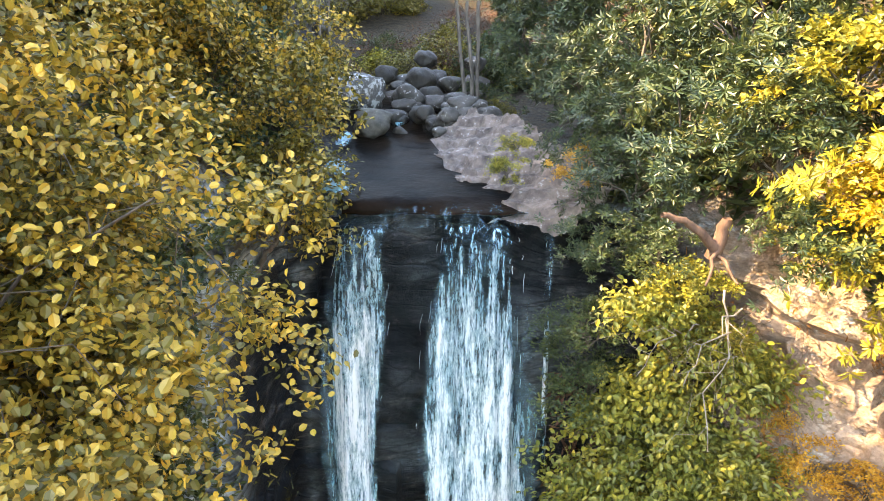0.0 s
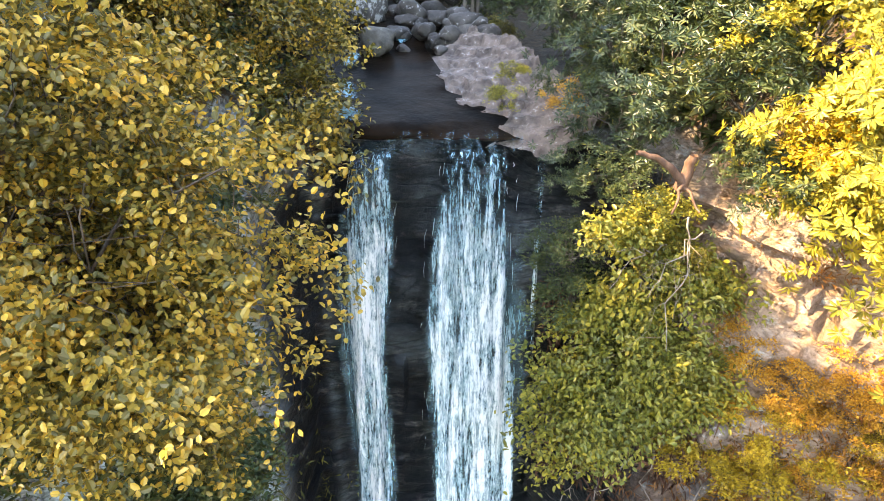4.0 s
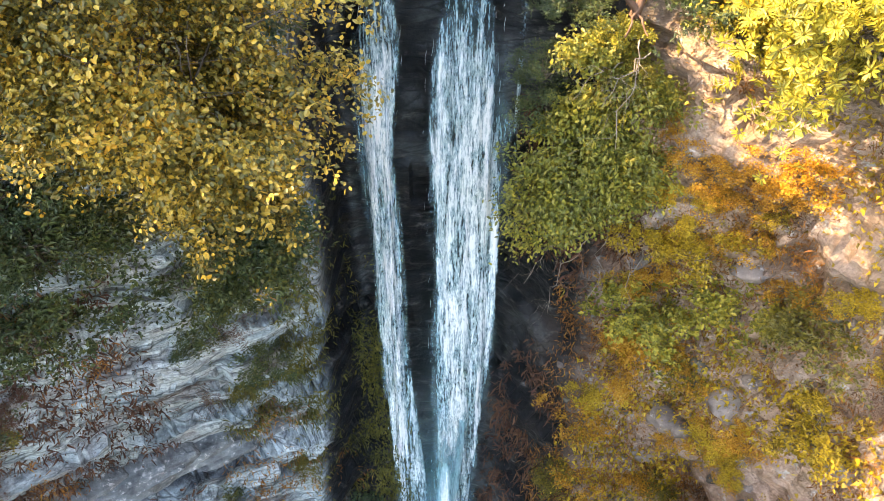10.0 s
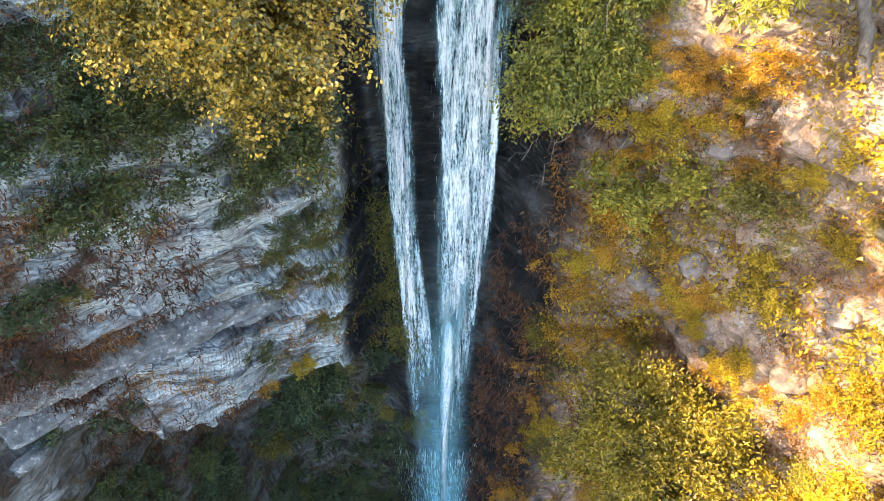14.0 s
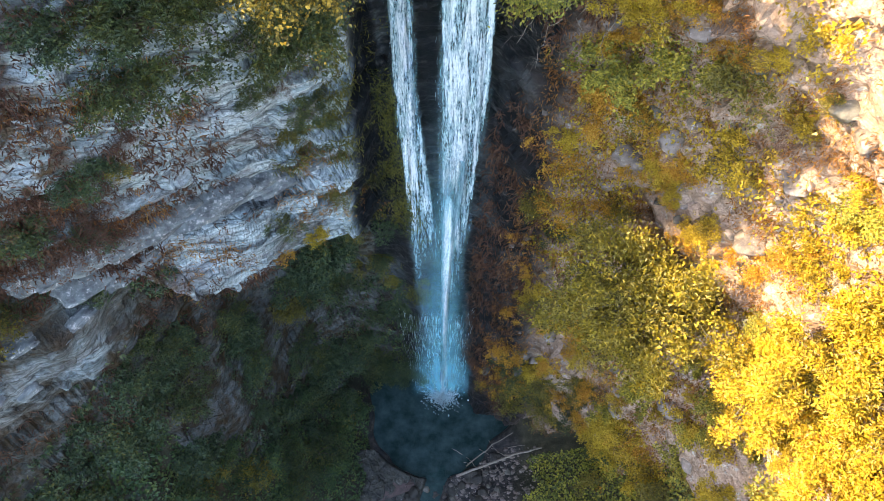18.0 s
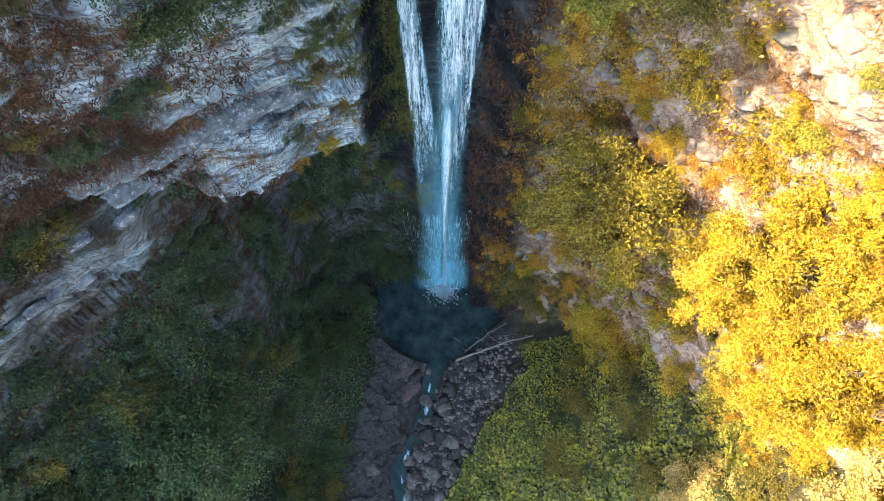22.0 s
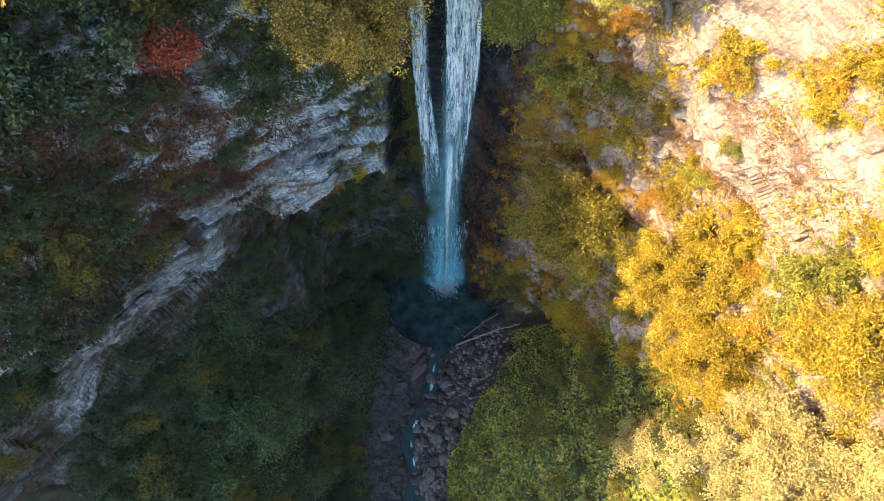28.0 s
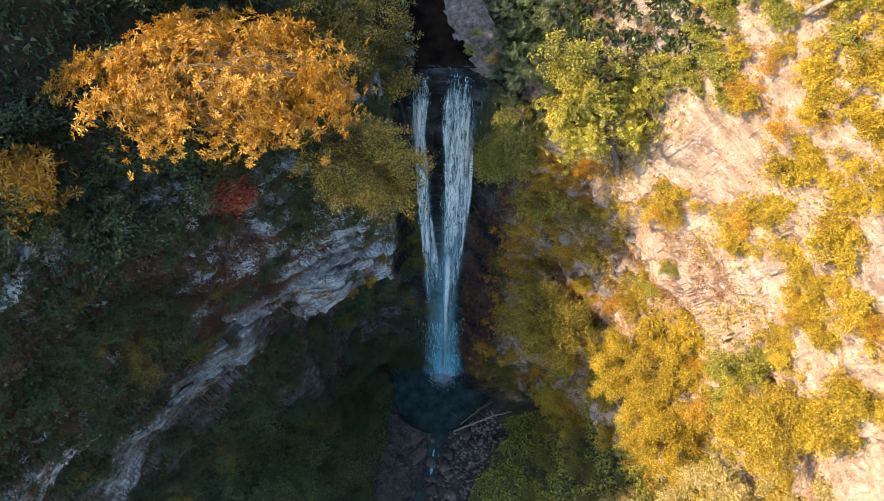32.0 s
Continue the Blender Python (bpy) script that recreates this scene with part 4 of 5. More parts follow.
def stone(name, at, size, mat, seed, label, group="", flat=0.75, turn=0, tilt=0):
    key = (mat.name, seed % 5, flat, name in ("rock_ledge", "rock_slab"))
    if key not in MESHES:
        MESHES[key] = slab_mesh(seed % 5 * 7 + 3, mat) if key[3] else boulder_mesh(seed % 5 * 7 + 3, mat, flat)
    ob = new(name, MESHES[key])
    ob.location, ob.rotation_euler = at, (radians(tilt), 0, radians(turn))
    ob.scale = size if isinstance(size, tuple) else (size, size, size)
    return tagged(ob, label, "stone" if name == "stone" else "boulder", group)


stone("boulder", (-2.7, 8.6, 29.9), (0.55, 0.42, 0.34), STONE_RED, 3, "reddish rounded boulder at the stream's edge", "boulders in the stream")
stone("boulder", (-0.72, 4.6, 29.30), (0.44, 0.38, 0.42), STONE, 1, "smooth grey boulder with a pale chip, in the stream", "boulders in the stream")
stone("boulder", (-1.45, 6.6, 29.65), (0.85, 0.65, 0.66), STONE_LICHEN, 2, "large dark boulder speckled with white lichen", "boulders in the stream")
for x, y, z, r, k in ((-1.9, 7.6, 30.1, 0.42, 0), (-1.5, 8.0, 30.0, 0.35, 3), (-0.75, 8.2, 30.1, 0.5, 1), (0.15, 8.0, 30.0, 0.62, 2), (0.75, 7.9, 29.9, 0.42, 4), (-0.1, 6.4, 29.7, 0.40, 0), (0.35, 6.7, 29.7, 0.36, 1), (0.20, 5.4, 29.4, 0.28, 2), (0.45, 5.0, 29.25, 0.24, 3), (0.75, 5.2, 29.35, 0.26, 4), (1.05, 5.7, 29.5, 0.40, 0), (0.75, 6.2, 29.6, 0.30, 1), (1.3, 5.0, 29.4, 0.24, 2), (0.55, 4.5, 29.15, 0.18, 3), (-0.25, 5.4, 29.3, 0.22, 4), (-0.2, 4.8, 29.1, 0.18, 0), (-2.7, 8.6, 30.3, 0.5, 1), (0.2, 9.4, 30.4, 0.5, 2), (1.4, 8.6, 30.3, 0.45, 3), (-3.3, 10.2, 30.7, 0.45, 2), (-4.4, 12.0, 31.0, 0.5, 4), (-3.0, 12.6, 31.2, 0.55, 0), (-2.3, 4.2, 29.3, 0.35, 1), (-2.0, 2.6, 29.0, 0.25, 3)):
    r = r * (0.62 if y > 7.5 else 0.9)
    stone("boulder", (x, y, z - 0.25 * r), (r * 1.1, r, r * 1.05), STONE_WET if k in (1, 2) else STONE_PILE, k, "dark grey rounded boulder heaped beside the stream", "boulders in the stream", turn=k * 47 + x * 80)
rng = np.random.default_rng(72)
for k in range(34):
    x, y = rng.uniform(-0.5, 1.7), rng.uniform(4.6, 9.0)
    r = rng.uniform(0.13, 0.34)
    stone("boulder", (x, y, 28.68 + 0.105 * y + rng.uniform(0.0, 0.25)), (r * rng.uniform(0.9, 1.4), r, r * rng.uniform(0.8, 1.1)), STONE_PILE, k, "small dark boulder in the heap beside the stream", "boulders in the stream", flat=0.9, turn=k * 51)
# pale ledges on the stream's bank
FX, FY = (0.07, 0.20, 0.45, 0.78, 1.35, 2.25), (4.2, 3.2, 2.2, 1.4, 0.62, 0.05)
BX, BY = (1.2, 1.7, 2.1, 2.5, 2.8, 3.2), (4.9, 4.2, 3.2, 2.2, 1.2, 0.3)
qv = np.linspace(0, 1, 150)
qu = np.linspace(-0.06, 1, 90)
QU, QV = np.meshgrid(qu, qv, indexing="ij")
kv = np.linspace(0, 1, 6)
bx_ = np.interp(QV, kv, FX) * (1 - QU) + np.interp(QV, kv, BX) * QU
by_ = np.interp(QV, kv, FY) * (1 - QU) + np.interp(QV, kv, BY) * QU
tilt = 0.16 * by_ - 0.10 * bx_ + 0.10 * fbm(bx_ * 0.8, by_ * 0.8, 0, 3, 92)
slope = 0.66 * np.maximum(QU, -0.02) + 0.16 * fbm(bx_ * 1.6, by_ * 1.6, 0, 4, 90)
bz_ = LIP - 0.05 + 0.09 * np.maximum(by_, 0)
for thick, amp, seed in ((0.16, 0.7, 91), (0.06, 0.3, 93)):
    h = slope + tilt + 0.10 * fbm(bx_ * 3.5, by_ * 3.5, thick, 3, seed)
    k = np.floor(h / thick)
    kk = k.astype(np.int64)
    crack = lattice(kk, np.floor((bx_ + by_) / (thick * 5) + lattice(kk, kk * 0, kk * 0, seed) * 5).astype(np.int64), kk * 0, seed)
    bz_ = bz_ + amp * (thick * (k + smooth(0.7, 1.0, h / thick - k)) - tilt) + 0.35 * thick * (crack - 0.5)
bz_ = bz_ + 0.05 * fbm(bx_ * 9, by_ * 9, 0, 4, 98)
bank_me = mesh_from("rock_bank", np.stack([bx_, by_, bz_], -1).reshape(-1, 3), grid_faces(90, 150), [STONE_PALE], False)
tagged(new("rock_bank", bank_me), "pale pinkish layered rock bank beside the stream", "rock", kind="structure")
# slabs and rubble under the pool
rx, ry = np.meshgrid(np.linspace(-5.2, 0.6, 190), np.linspace(-17, -6.4, 300), indexing="ij")
side_ = rx - stream_x(ry)
step = 0.0
for w, amp, seed in ((1.5, 0.26, 45), (0.6, 0.12, 46), (0.25, 0.045, 47)):
    a_ = np.floor((rx * 0.8 + ry * 0.6) / w + 1.5 * fbm(rx * 0.9, ry * 0.9, 0, 3, seed)).astype(np.int64)
    b_ = np.floor((ry * 0.8 - rx * 0.6) / (w * 0.55) + 1.9 * fbm(rx * 0.9, ry * 0.9, 5, 3, seed)).astype(np.int64)
    step = step + amp * (lattice(a_, b_, a_ * 0, seed) - 0.5)
q_ = np.hypot((rx - POOL_C[0]) / POOL_RX, (ry - POOL_C[1]) / POOL_RY)
zb = np.where(ry > -7.6, 0.0, 0.13 * ry + 0.13 * 7.6) + 0.22 + step + 0.16 * np.maximum(-side_ - 0.6, 0) + 0.10 * fbm(rx * 3, ry * 3, 0, 4, 48) + 0.30 * fbm(rx * 0.9, ry * 0.9, 0, 2, 49)
zb = zb - 1.2 * smooth(-0.75, -0.30, side_) - 0.9 * smooth(1.10, 0.98, q_) - 0.7 * smooth(0.9, 0.35, np.hypot((rx + 2.35) / 0.55, (ry + 13.3) / 0.8))
bed_me = mesh_from("bedrock", np.stack([rx, ry, zb], -1).reshape(-1, 3), grid_faces(190, 300), [BEDROCK], False)
tagged(new("bedrock", bed_me), "dark wet fractured bedrock beside the brook", "rock", kind="structure")
strip("side_pool", np.stack([np.full(8, -2.35), np.linspace(-12.4, -14.2, 8), np.full(8, -0.62)], -1), np.full(8, 0.6), BROOK, "still teal side pool in the bedrock")
for x, y, a, b, c, tr, k in ((-1.9, -8.1, 1.0, 0.5, 0.16, 20, 1), (-1.3, -9.2, 0.7, 0.4, 0.15, 40, 2), (-3.2, -9.6, 0.9, 0.5, 0.2, 10, 3), (-2.6, -11.6, 0.9, 0.5, 0.2, 15, 4)):
    z = float(ground_z(x, y))
    stone("rock_slab", (x, y, z + 0.12), (a, b, c), STONE_RED if k in (1, 2) else STONE_WET, k + 20, "dark wet rock slab with a reddish stain beside the brook" if k in (1, 2) else "dark wet rock slab beside the brook", "slabs by the brook", 0.8, tr)
rng = np.random.default_rng(71)
count = 0
while count < 280:
    y = rng.uniform(-20, -6.6)
    x = float(stream_x(y)) + rng.choice([-1, 1], p=[0.12, 0.88]) * abs(rng.normal(0.4, 1.7))
    q = np.hypot((x - POOL_C[0]) / POOL_RX, (y - POOL_C[1]) / POOL_RY)
    if q < 1.02 or abs(x - stream_x(y)) > 3.8:
        continue
    r = 0.07 + 0.34 * rng.random() ** 2.4
    stone("stone", (x, y, float(ground_z(x, y)) + 0.25 * r), (r * 1.25, r, r * 0.9), STONE if rng.random() < 0.55 else STONE_WET, int(rng.integers(5)), "small grey stone by the brook", "stones by the brook", turn=float(rng.uniform(0, 360)))
    count += 1
rng = np.random.default_rng(73)
# slabs standing out of the shaded wall in two long bands
for count, (xa, ya, za), (xb, yb, zb_), big in ((11, (-3.7, -2.45, 18.9), (-9.2, -6.6, 20.7), 1.0), (9, (-4.2, -2.7, 17.2), (-8.6, -6.0, 18.9), 0.8), (12, (-9.3, -6.6, 17.9), (-14.9, -12.5, 17.2), 0.45)):
    for k in range(count):
        q = (k + rng.uniform(-0.2, 0.2)) / (count - 1)
        at = (xa + (xb - xa) * q, ya + (yb - ya) * q, za + (zb_ - za) * q + rng.normal(0, 0.12 if count < 12 else 0.4))
        turn = math.degrees(math.atan2(yb - ya, xb - xa)) + rng.uniform(-12, 12)
        stone("rock_slab", at, (big * rng.uniform(0.7, 1.15), big * rng.uniform(0.35, 0.5), big * rng.uniform(0.25, 0.5)), STONE_SLATE, int(rng.integers(5)) + 30, "blue-grey rock slab with white lichen standing out of the cliff", "slabs in the shaded cliff", 0.9, turn, float(rng.uniform(-25, 5)))
for x, y, z, r in ((7.4, -6.9, 9.1, 0.55), (8.3, -10.9, 12.3, 0.6), (9.0, -10.0, 11.2, 0.35), (5.6, -3.4, 20.3, 0.5), (-6.0, -5.1, 10.6, 0.4)):
    s0, t0 = on_wall(x, z)
    p = cliff_surface(s0, t0) if x > 0 else np.array([x, y, float(ground_z(x, y))])
    stone("outcrop", tuple(p), (r, r * 0.8, r * 0.7), STONE_PALE, int(abs(x)), "pale rock outcrop among shrubs", flat=1.0)

rng = np.random.default_rng(75)
for k in range(130):
    d_, t_ = rng.uniform(3.2, 10.5), rng.uniform(-23, -2.5)
    p_ = cliff_surface(S_LIP + d_, t_)
    r = 0.10 + 0.28 * rng.random() ** 2
    stone("outcrop", tuple(float(v) for v in p_), (r * rng.uniform(1.0, 1.7), r, r * rng.uniform(0.6, 0.9)), STONE_PALE if k % 3 else STONE, k, "small pale rock knob standing out of the tan cliff", "rock knobs on the sunny cliff", flat=1.0, turn=float(rng.uniform(0, 360)), tilt=float(rng.uniform(-30, 30)))
# gravel between the brook and the green bank
rng = np.random.default_rng(74)
bm = bmesh.new()
bmesh.ops.create_icosphere(bm, subdivisions=1, radius=1.0)
pebble = np.array([v.co for v in bm.verts])
pface = np.array([[v.index for v in f.verts] for f in bm.faces])
bm.free()
n = 2200
y = rng.uniform(-21, -6.3, n)
x = stream_x(y) + 0.5 + 4.2 * rng.random(n) ** 1.2
q = np.hypot((x - POOL_C[0]) / POOL_RX, (y - POOL_C[1]) / POOL_RY)
x, y = x[q > 1.03], y[q > 1.03]
n = len(x)
r = 0.03 + 0.11 * rng.random(n) ** 3
P = np.stack([x, y, ground_z(x, y) + 0.3 * r], -1)
V = P[:, None, :] + (pebble[None] * (1 + 0.25 * rng.normal(size=(n, len(pebble), 1)))) * (r[:, None] * np.stack([rng.uniform(0.9, 1.5, n), rng.uniform(0.8, 1.2, n), rng.uniform(0.6, 0.9, n)], -1))[:, None, :]
gravel_me = mesh_from("gravel", V.reshape(-1, 3), (np.arange(n)[:, None, None] * len(pebble) + pface[None]).reshape(-1, 3), [STONE_PALE], False)
tagged(new("gravel", gravel_me), "grey gravel and rubble beside the brook", "gravel", kind="stuff")

# ---- dead wood ----
rng = np.random.default_rng(80)


def wood(name, lines, mat, label, category, sides=7):
    first = Vector([float(v) for v in lines[0][0][0]])
    me = tubes(name, [[(np.array(p) - np.array(first), r) for p, r in line] for line in lines], mat, sides)
    ob = new(name, me)
    ob.location = first
    return tagged(ob, label, category)


def lay(x, y, up=0.1):
    return (x, y, max(float(ground_z(x, y)), 0.0) + up)


wood("fallen_log", [bent(rng, lay(1.22, -7.62, 0.14), lay(5.35, -6.45, 0.22), 0.075, 0.045, 12, 0.012)], DEAD, "long bleached log lying across the pool's outlet", "log")
wood("fallen_log", [bent(rng, lay(1.7, -7.1, 0.10), lay(4.05, -5.55, 0.15), 0.04, 0.02, 10, 0.015)], DEAD, "thin bleached pole lying beside the pool", "log")
for k in range(9):
    a = (rng.uniform(1.5, 4.2), rng.uniform(-7.6, -6.2))
    b = (a[0] + rng.uniform(-0.9, 0.9), a[1] + rng.uniform(-0.5, 0.5))
    wood("driftwood", [bent(rng, lay(*a, 0.06), lay(*b, 0.08), 0.018, 0.008, 6, 0.05)], DEAD, "small grey driftwood stick at the pool's edge", "driftwood")
wood("broken_stump", [bent(rng, (3.40, -2.05, 28.7), (3.48, -2.1, 29.12), 0.085, 0.05, 7, 0.06), bent(rng, (3.38, -2.1, 28.82), (2.80, -2.2, 29.18), 0.055, 0.028, 9, 0.03), bent(rng, (3.42, -2.1, 28.8), (3.24, -2.35, 28.5), 0.03, 0.012, 6, 0.08), bent(rng, (3.40, -2.1, 28.75), (3.56, -2.35, 28.52), 0.028, 0.012, 6, 0.08)], STUMPWOOD, "broken reddish tree stump on the cliff edge", "stump", 9)


def dead_branch(a, b, r, twigs, seed, label="bare pale branch hanging in the shrubs"):
    g = np.random.default_rng(seed)
    off = -np.array(a, float)
    root = thing("bare_branch", a, label, "branch", "bare branches beside the fall")
    main = bent(g, a, b, r, r * 0.35, 9, 0.10)
    part("stem", tubes("stem", [[(p + off, w) for p, w in main]], DEAD, 5), root)
    for _ in range(twigs):
        p, q = main[int(g.integers(2, 8))]
        d = unit(np.array(b, float) - np.array(a, float)) * 0.5 + g.normal(0, 0.5, 3)
        line = bent(g, p, np.array(p) + d * np.linalg.norm(np.array(b) - np.array(a)) * g.uniform(0.25, 0.5), q * 0.6, q * 0.15, 6, 0.12)
        part("twig", tubes("twig", [[(v + off, w) for v, w in line]], DEAD, 4), root)


dead_branch((3.5, -2.2, 28.4), (3.3, -2.75, 26.9), 0.015, 8, 81)
dead_branch((3.7, -2.2, 28.2), (3.0, -2.7, 27.6), 0.011, 7, 82)
dead_branch((3.4, -1.9, 27.9), (2.6, -2.5, 27.6), 0.010, 6, 83)
dead_branch((3.2, -1.7, 24.6), (2.2, -2.3, 23.6), 0.014, 10, 84)
dead_branch((3.4, -1.8, 24.3), (2.7, -2.4, 22.9), 0.012, 9, 85)
dead_branch((3.7, -1.9, 24.6), (3.4, -2.6, 23.2), 0.016, 8, 86)
dead_branch((4.4, -2.0, 24.2), (4.0, -2.9, 23.3), 0.014, 6, 87)
pa, pb = cliff_surface(S_LIP + 9.5, 4.5), cliff_surface(S_LIP + 12.5, 8.0)
wood("fallen_pole", [bent(rng, pa + np.array([-0.25, -0.2, 0.3]), pb + np.array([-0.25, -0.2, 0.4]), 0.09, 0.05, 8, 0.01)], DEAD, "long bare trunk lying on the sunny slope", "log")


# ---- trees ----
tree("alder_tree", (-4.6, -3.2, 24.6), (-2.5, -4.9, 29.55), (1.95, 1.5, 1.75), "leafy alder with olive and yellow leaves leaning over the gorge", "tree", LEAF_ALDER, 101, twigs=4200, per=17, size=0.06, ratio=0.7, r0=0.10, bark=TWIG, limbs=34, fine=170, reach=0.18, lump=0.7, hollow=0.25, sprays=120, spray=0.42)
for k, (at, c, r) in enumerate((((-4.4, -3.4, 25.0), (-1.9, -4.8, 28.6), (1.15, 0.9, 0.8)), ((-3.4, 1.6, 28.8), (-2.7, 1.5, 30.2), (1.6, 1.2, 1.3)), ((-4.6, -0.2, 29.4), (-3.9, -0.6, 31.2), (1.8, 1.2, 1.5)), ((-3.0, 3.8, 29.2), (-2.6, 3.6, 30.5), (1.2, 1.1, 1.2)), ((-1.7, -0.5, 28.3), (-1.15, -0.75, 28.75), (0.6, 0.45, 0.42)))):
    tree("young_alder", at, c, r, "young alder with olive and yellow leaves on the stream bank", "tree", LEAF_ALDER, 170 + k, twigs=int(900 * r[0] * r[2]) // 2, per=16, size=0.08, ratio=0.7, r0=0.04, bark=TWIG, limbs=12, fine=40, reach=0.22, lump=0.5, hollow=0.3, sprays=int(34 * r[0] * r[2]) // 2 + 5, spray=0.45, group="young alders by the stream")
tree("chestnut_tree", (-8.0, -3.4, 29.8), (-6.3, -5.0, 34.1), (3.9, 2.2, 1.0), "broad tree with orange autumn leaves in whorls above the cliff", "tree", LEAF_ORANGE, 102, twigs=6200, per=9, size=0.14, ratio=0.34, shape=LEAF_LONG, whorl=True, r0=0.2, limbs=22, fine=120, lump=0.35, hollow=0.4, sprays=110, spray=0.7)
tree("chestnut_tree", (-12.6, -6.9, 30.0), (-12.9, -7.4, 32.3), (1.35, 1.1, 1.1), "smaller tree with orange autumn leaves on the dark slope", "tree", LEAF_ORANGE, 103, twigs=700, per=9, size=0.22, ratio=0.30, shape=LEAF_LONG, whorl=True, r0=0.12, limbs=12, fine=30, sprays=30, spray=0.7)
tree("maple_tree", (7.3, -3.8, 27.2), (6.3, -2.8, 29.4), (2.1, 1.6, 1.7), "rounded yellow-green tree on the rim beside the fall", "tree", LEAF_MAPLE, 104, twigs=3000, per=11, size=0.105, ratio=0.36, shape=LEAF_LONG, whorl=True, r0=0.13, limbs=18, fine=60, lump=0.35, hollow=0.35, sprays=70, spray=0.55)
tree("ash_tree", (7.2, -5.6, 16.0), (5.6, -6.7, 18.8), (1.9, 1.5, 2.5), "rounded olive-gold tree with fine leaves on the cliff", "tree", LEAF_ASH, 105, twigs=1900, per=16, size=0.10, ratio=0.5, r0=0.12, limbs=16, fine=50, lump=0.7, hollow=0.3, sprays=75, spray=0.42)
for k, (at, c, r, mat, label) in enumerate((
    ((11.0, -8.4, 17.5), (9.5, -9.7, 21.5), (2.4, 1.4, 1.8), LEAF_GOLD, "tall tree with feathery golden leaves in full sun"),
    ((9.4, -8.0, 15.5), (8.3, -8.9, 18.8), (1.0, 0.9, 1.3), LEAF_GOLD, "slender golden tree on the cliff foot"),
    ((11.6, -11.6, 15.5), (10.2, -12.2, 20.2), (2.2, 1.0, 1.7), LEAF_GOLD, "golden tree with feathery leaves above the brook"),
    ((13.2, -12.6, 20.5), (11.5, -13.4, 25.7), (2.2, 1.3, 1.7), LEAF_GOLD, "golden tree among others on the slope"),
    ((12.8, -10.4, 21.0), (11.1, -11.2, 26.0), (1.2, 0.7, 0.9), LEAF_YELLOW, "bright yellow tree in full sun on the slope"),
    ((14.8, -13.6, 22.5), (13.3, -13.4, 27.7), (1.8, 1.1, 1.6), LEAF_GOLD, "small golden tree at the slope's edge"),
    ((12.4, -15.4, 16.0), (10.9, -16.1, 22.2), (3.2, 1.9, 2.2), LEAF_PALE, "broad pale yellow tree with small leaves over the slope"),
    ((15.2, -16.0, 19.0), (14.0, -16.7, 24.9), (2.3, 1.7, 2.0), LEAF_PALE, "pale yellow tree beyond the brook"),
    ((10.2, -14.4, 9.0), (9.6, -15.0, 12.2), (1.5, 1.5, 1.6), LEAF_PALE, "small pale shrubby tree on the bank"))):
    wide = mat is LEAF_PALE
    tree("slope_tree", at, c, r, label, "tree", mat, 110 + k, twigs=int((620 if wide else 520) * r[0] * r[2]), per=17, size=0.085 if wide else 0.105, ratio=0.6 if wide else 0.42, shape=LEAF_KITE, r0=0.12, limbs=14, fine=40, group="trees on the sunny slope", reach=0.2, lump=0.7, hollow=0.25, sprays=int(20 * r[0] * r[2]), spray=0.36)
# added unseen behind the chestnut crown to shade the upper fall
tree("rim_tree", (-8.6, -3.8, 29.3), (-8.3, -4.2, 32.2), (1.9, 1.6, 1.9), "hidden dark green tree on the rim, added to shade the upper fall", "tree", LEAF_GREEN, 134, twigs=900, per=14, size=0.11, ratio=0.6, r0=0.1, limbs=12, fine=30, sprays=36, spray=0.6)
tree("dark_tree", (-8.4, -13.6, 7.5), (-8.0, -13.6, 11.6), (1.6, 1.5, 1.7), "bluish green tree in the shaded gorge", "tree", LEAF_GORGE, 130, twigs=1100, per=13, size=0.105, ratio=0.6, r0=0.1, lump=0.55, sprays=30, spray=0.5)
tree("red_shrub", (-7.8, -4.9, 27.4), (-7.3, -5.5, 28.7), (0.62, 0.45, 0.42), "red-leaved shrub on a cliff ledge", "shrub", LEAF_RED, 131, twigs=330, per=12, size=0.10, ratio=0.55, r0=0.05, limbs=9, fine=24)
for k, (at, c, r) in enumerate((((3.9, -1.2, 27.8), (3.35, -1.55, 27.3), (0.95, 0.6, 0.9)), ((3.8, -1.3, 26.6), (3.25, -1.75, 26.1), (1.0, 0.65, 0.95)), ((3.5, -1.4, 26.1), (2.95, -1.8, 25.7), (0.7, 0.55, 0.7)), ((4.3, -1.6, 26.4), (3.75, -2.0, 26.0), (0.5, 0.45, 0.55)))):
    tree("hanging_shrub", at, c, r, "dense yellow-green shrub hanging over the edge beside the fall", "shrub", LEAF_HANG, 160 + k, twigs=620, per=16, size=0.08, ratio=0.6, r0=0.05, bark=TWIG, limbs=10, fine=24, lump=0.55, droop=0.25, hollow=0.3, sprays=26, spray=0.36, reach=0.2, group="shrubs hanging beside the fall")
tree("hanging_shrub", (2.9, -1.4, 25.2), (2.5, -1.75, 24.9), (0.55, 0.5, 0.7), "bright yellow-green shrub tip at the waterfall's edge", "shrub", LEAF_YELLOW, 133, twigs=200, per=14, size=0.09, ratio=0.5, r0=0.03, limbs=8, fine=16, droop=0.2)
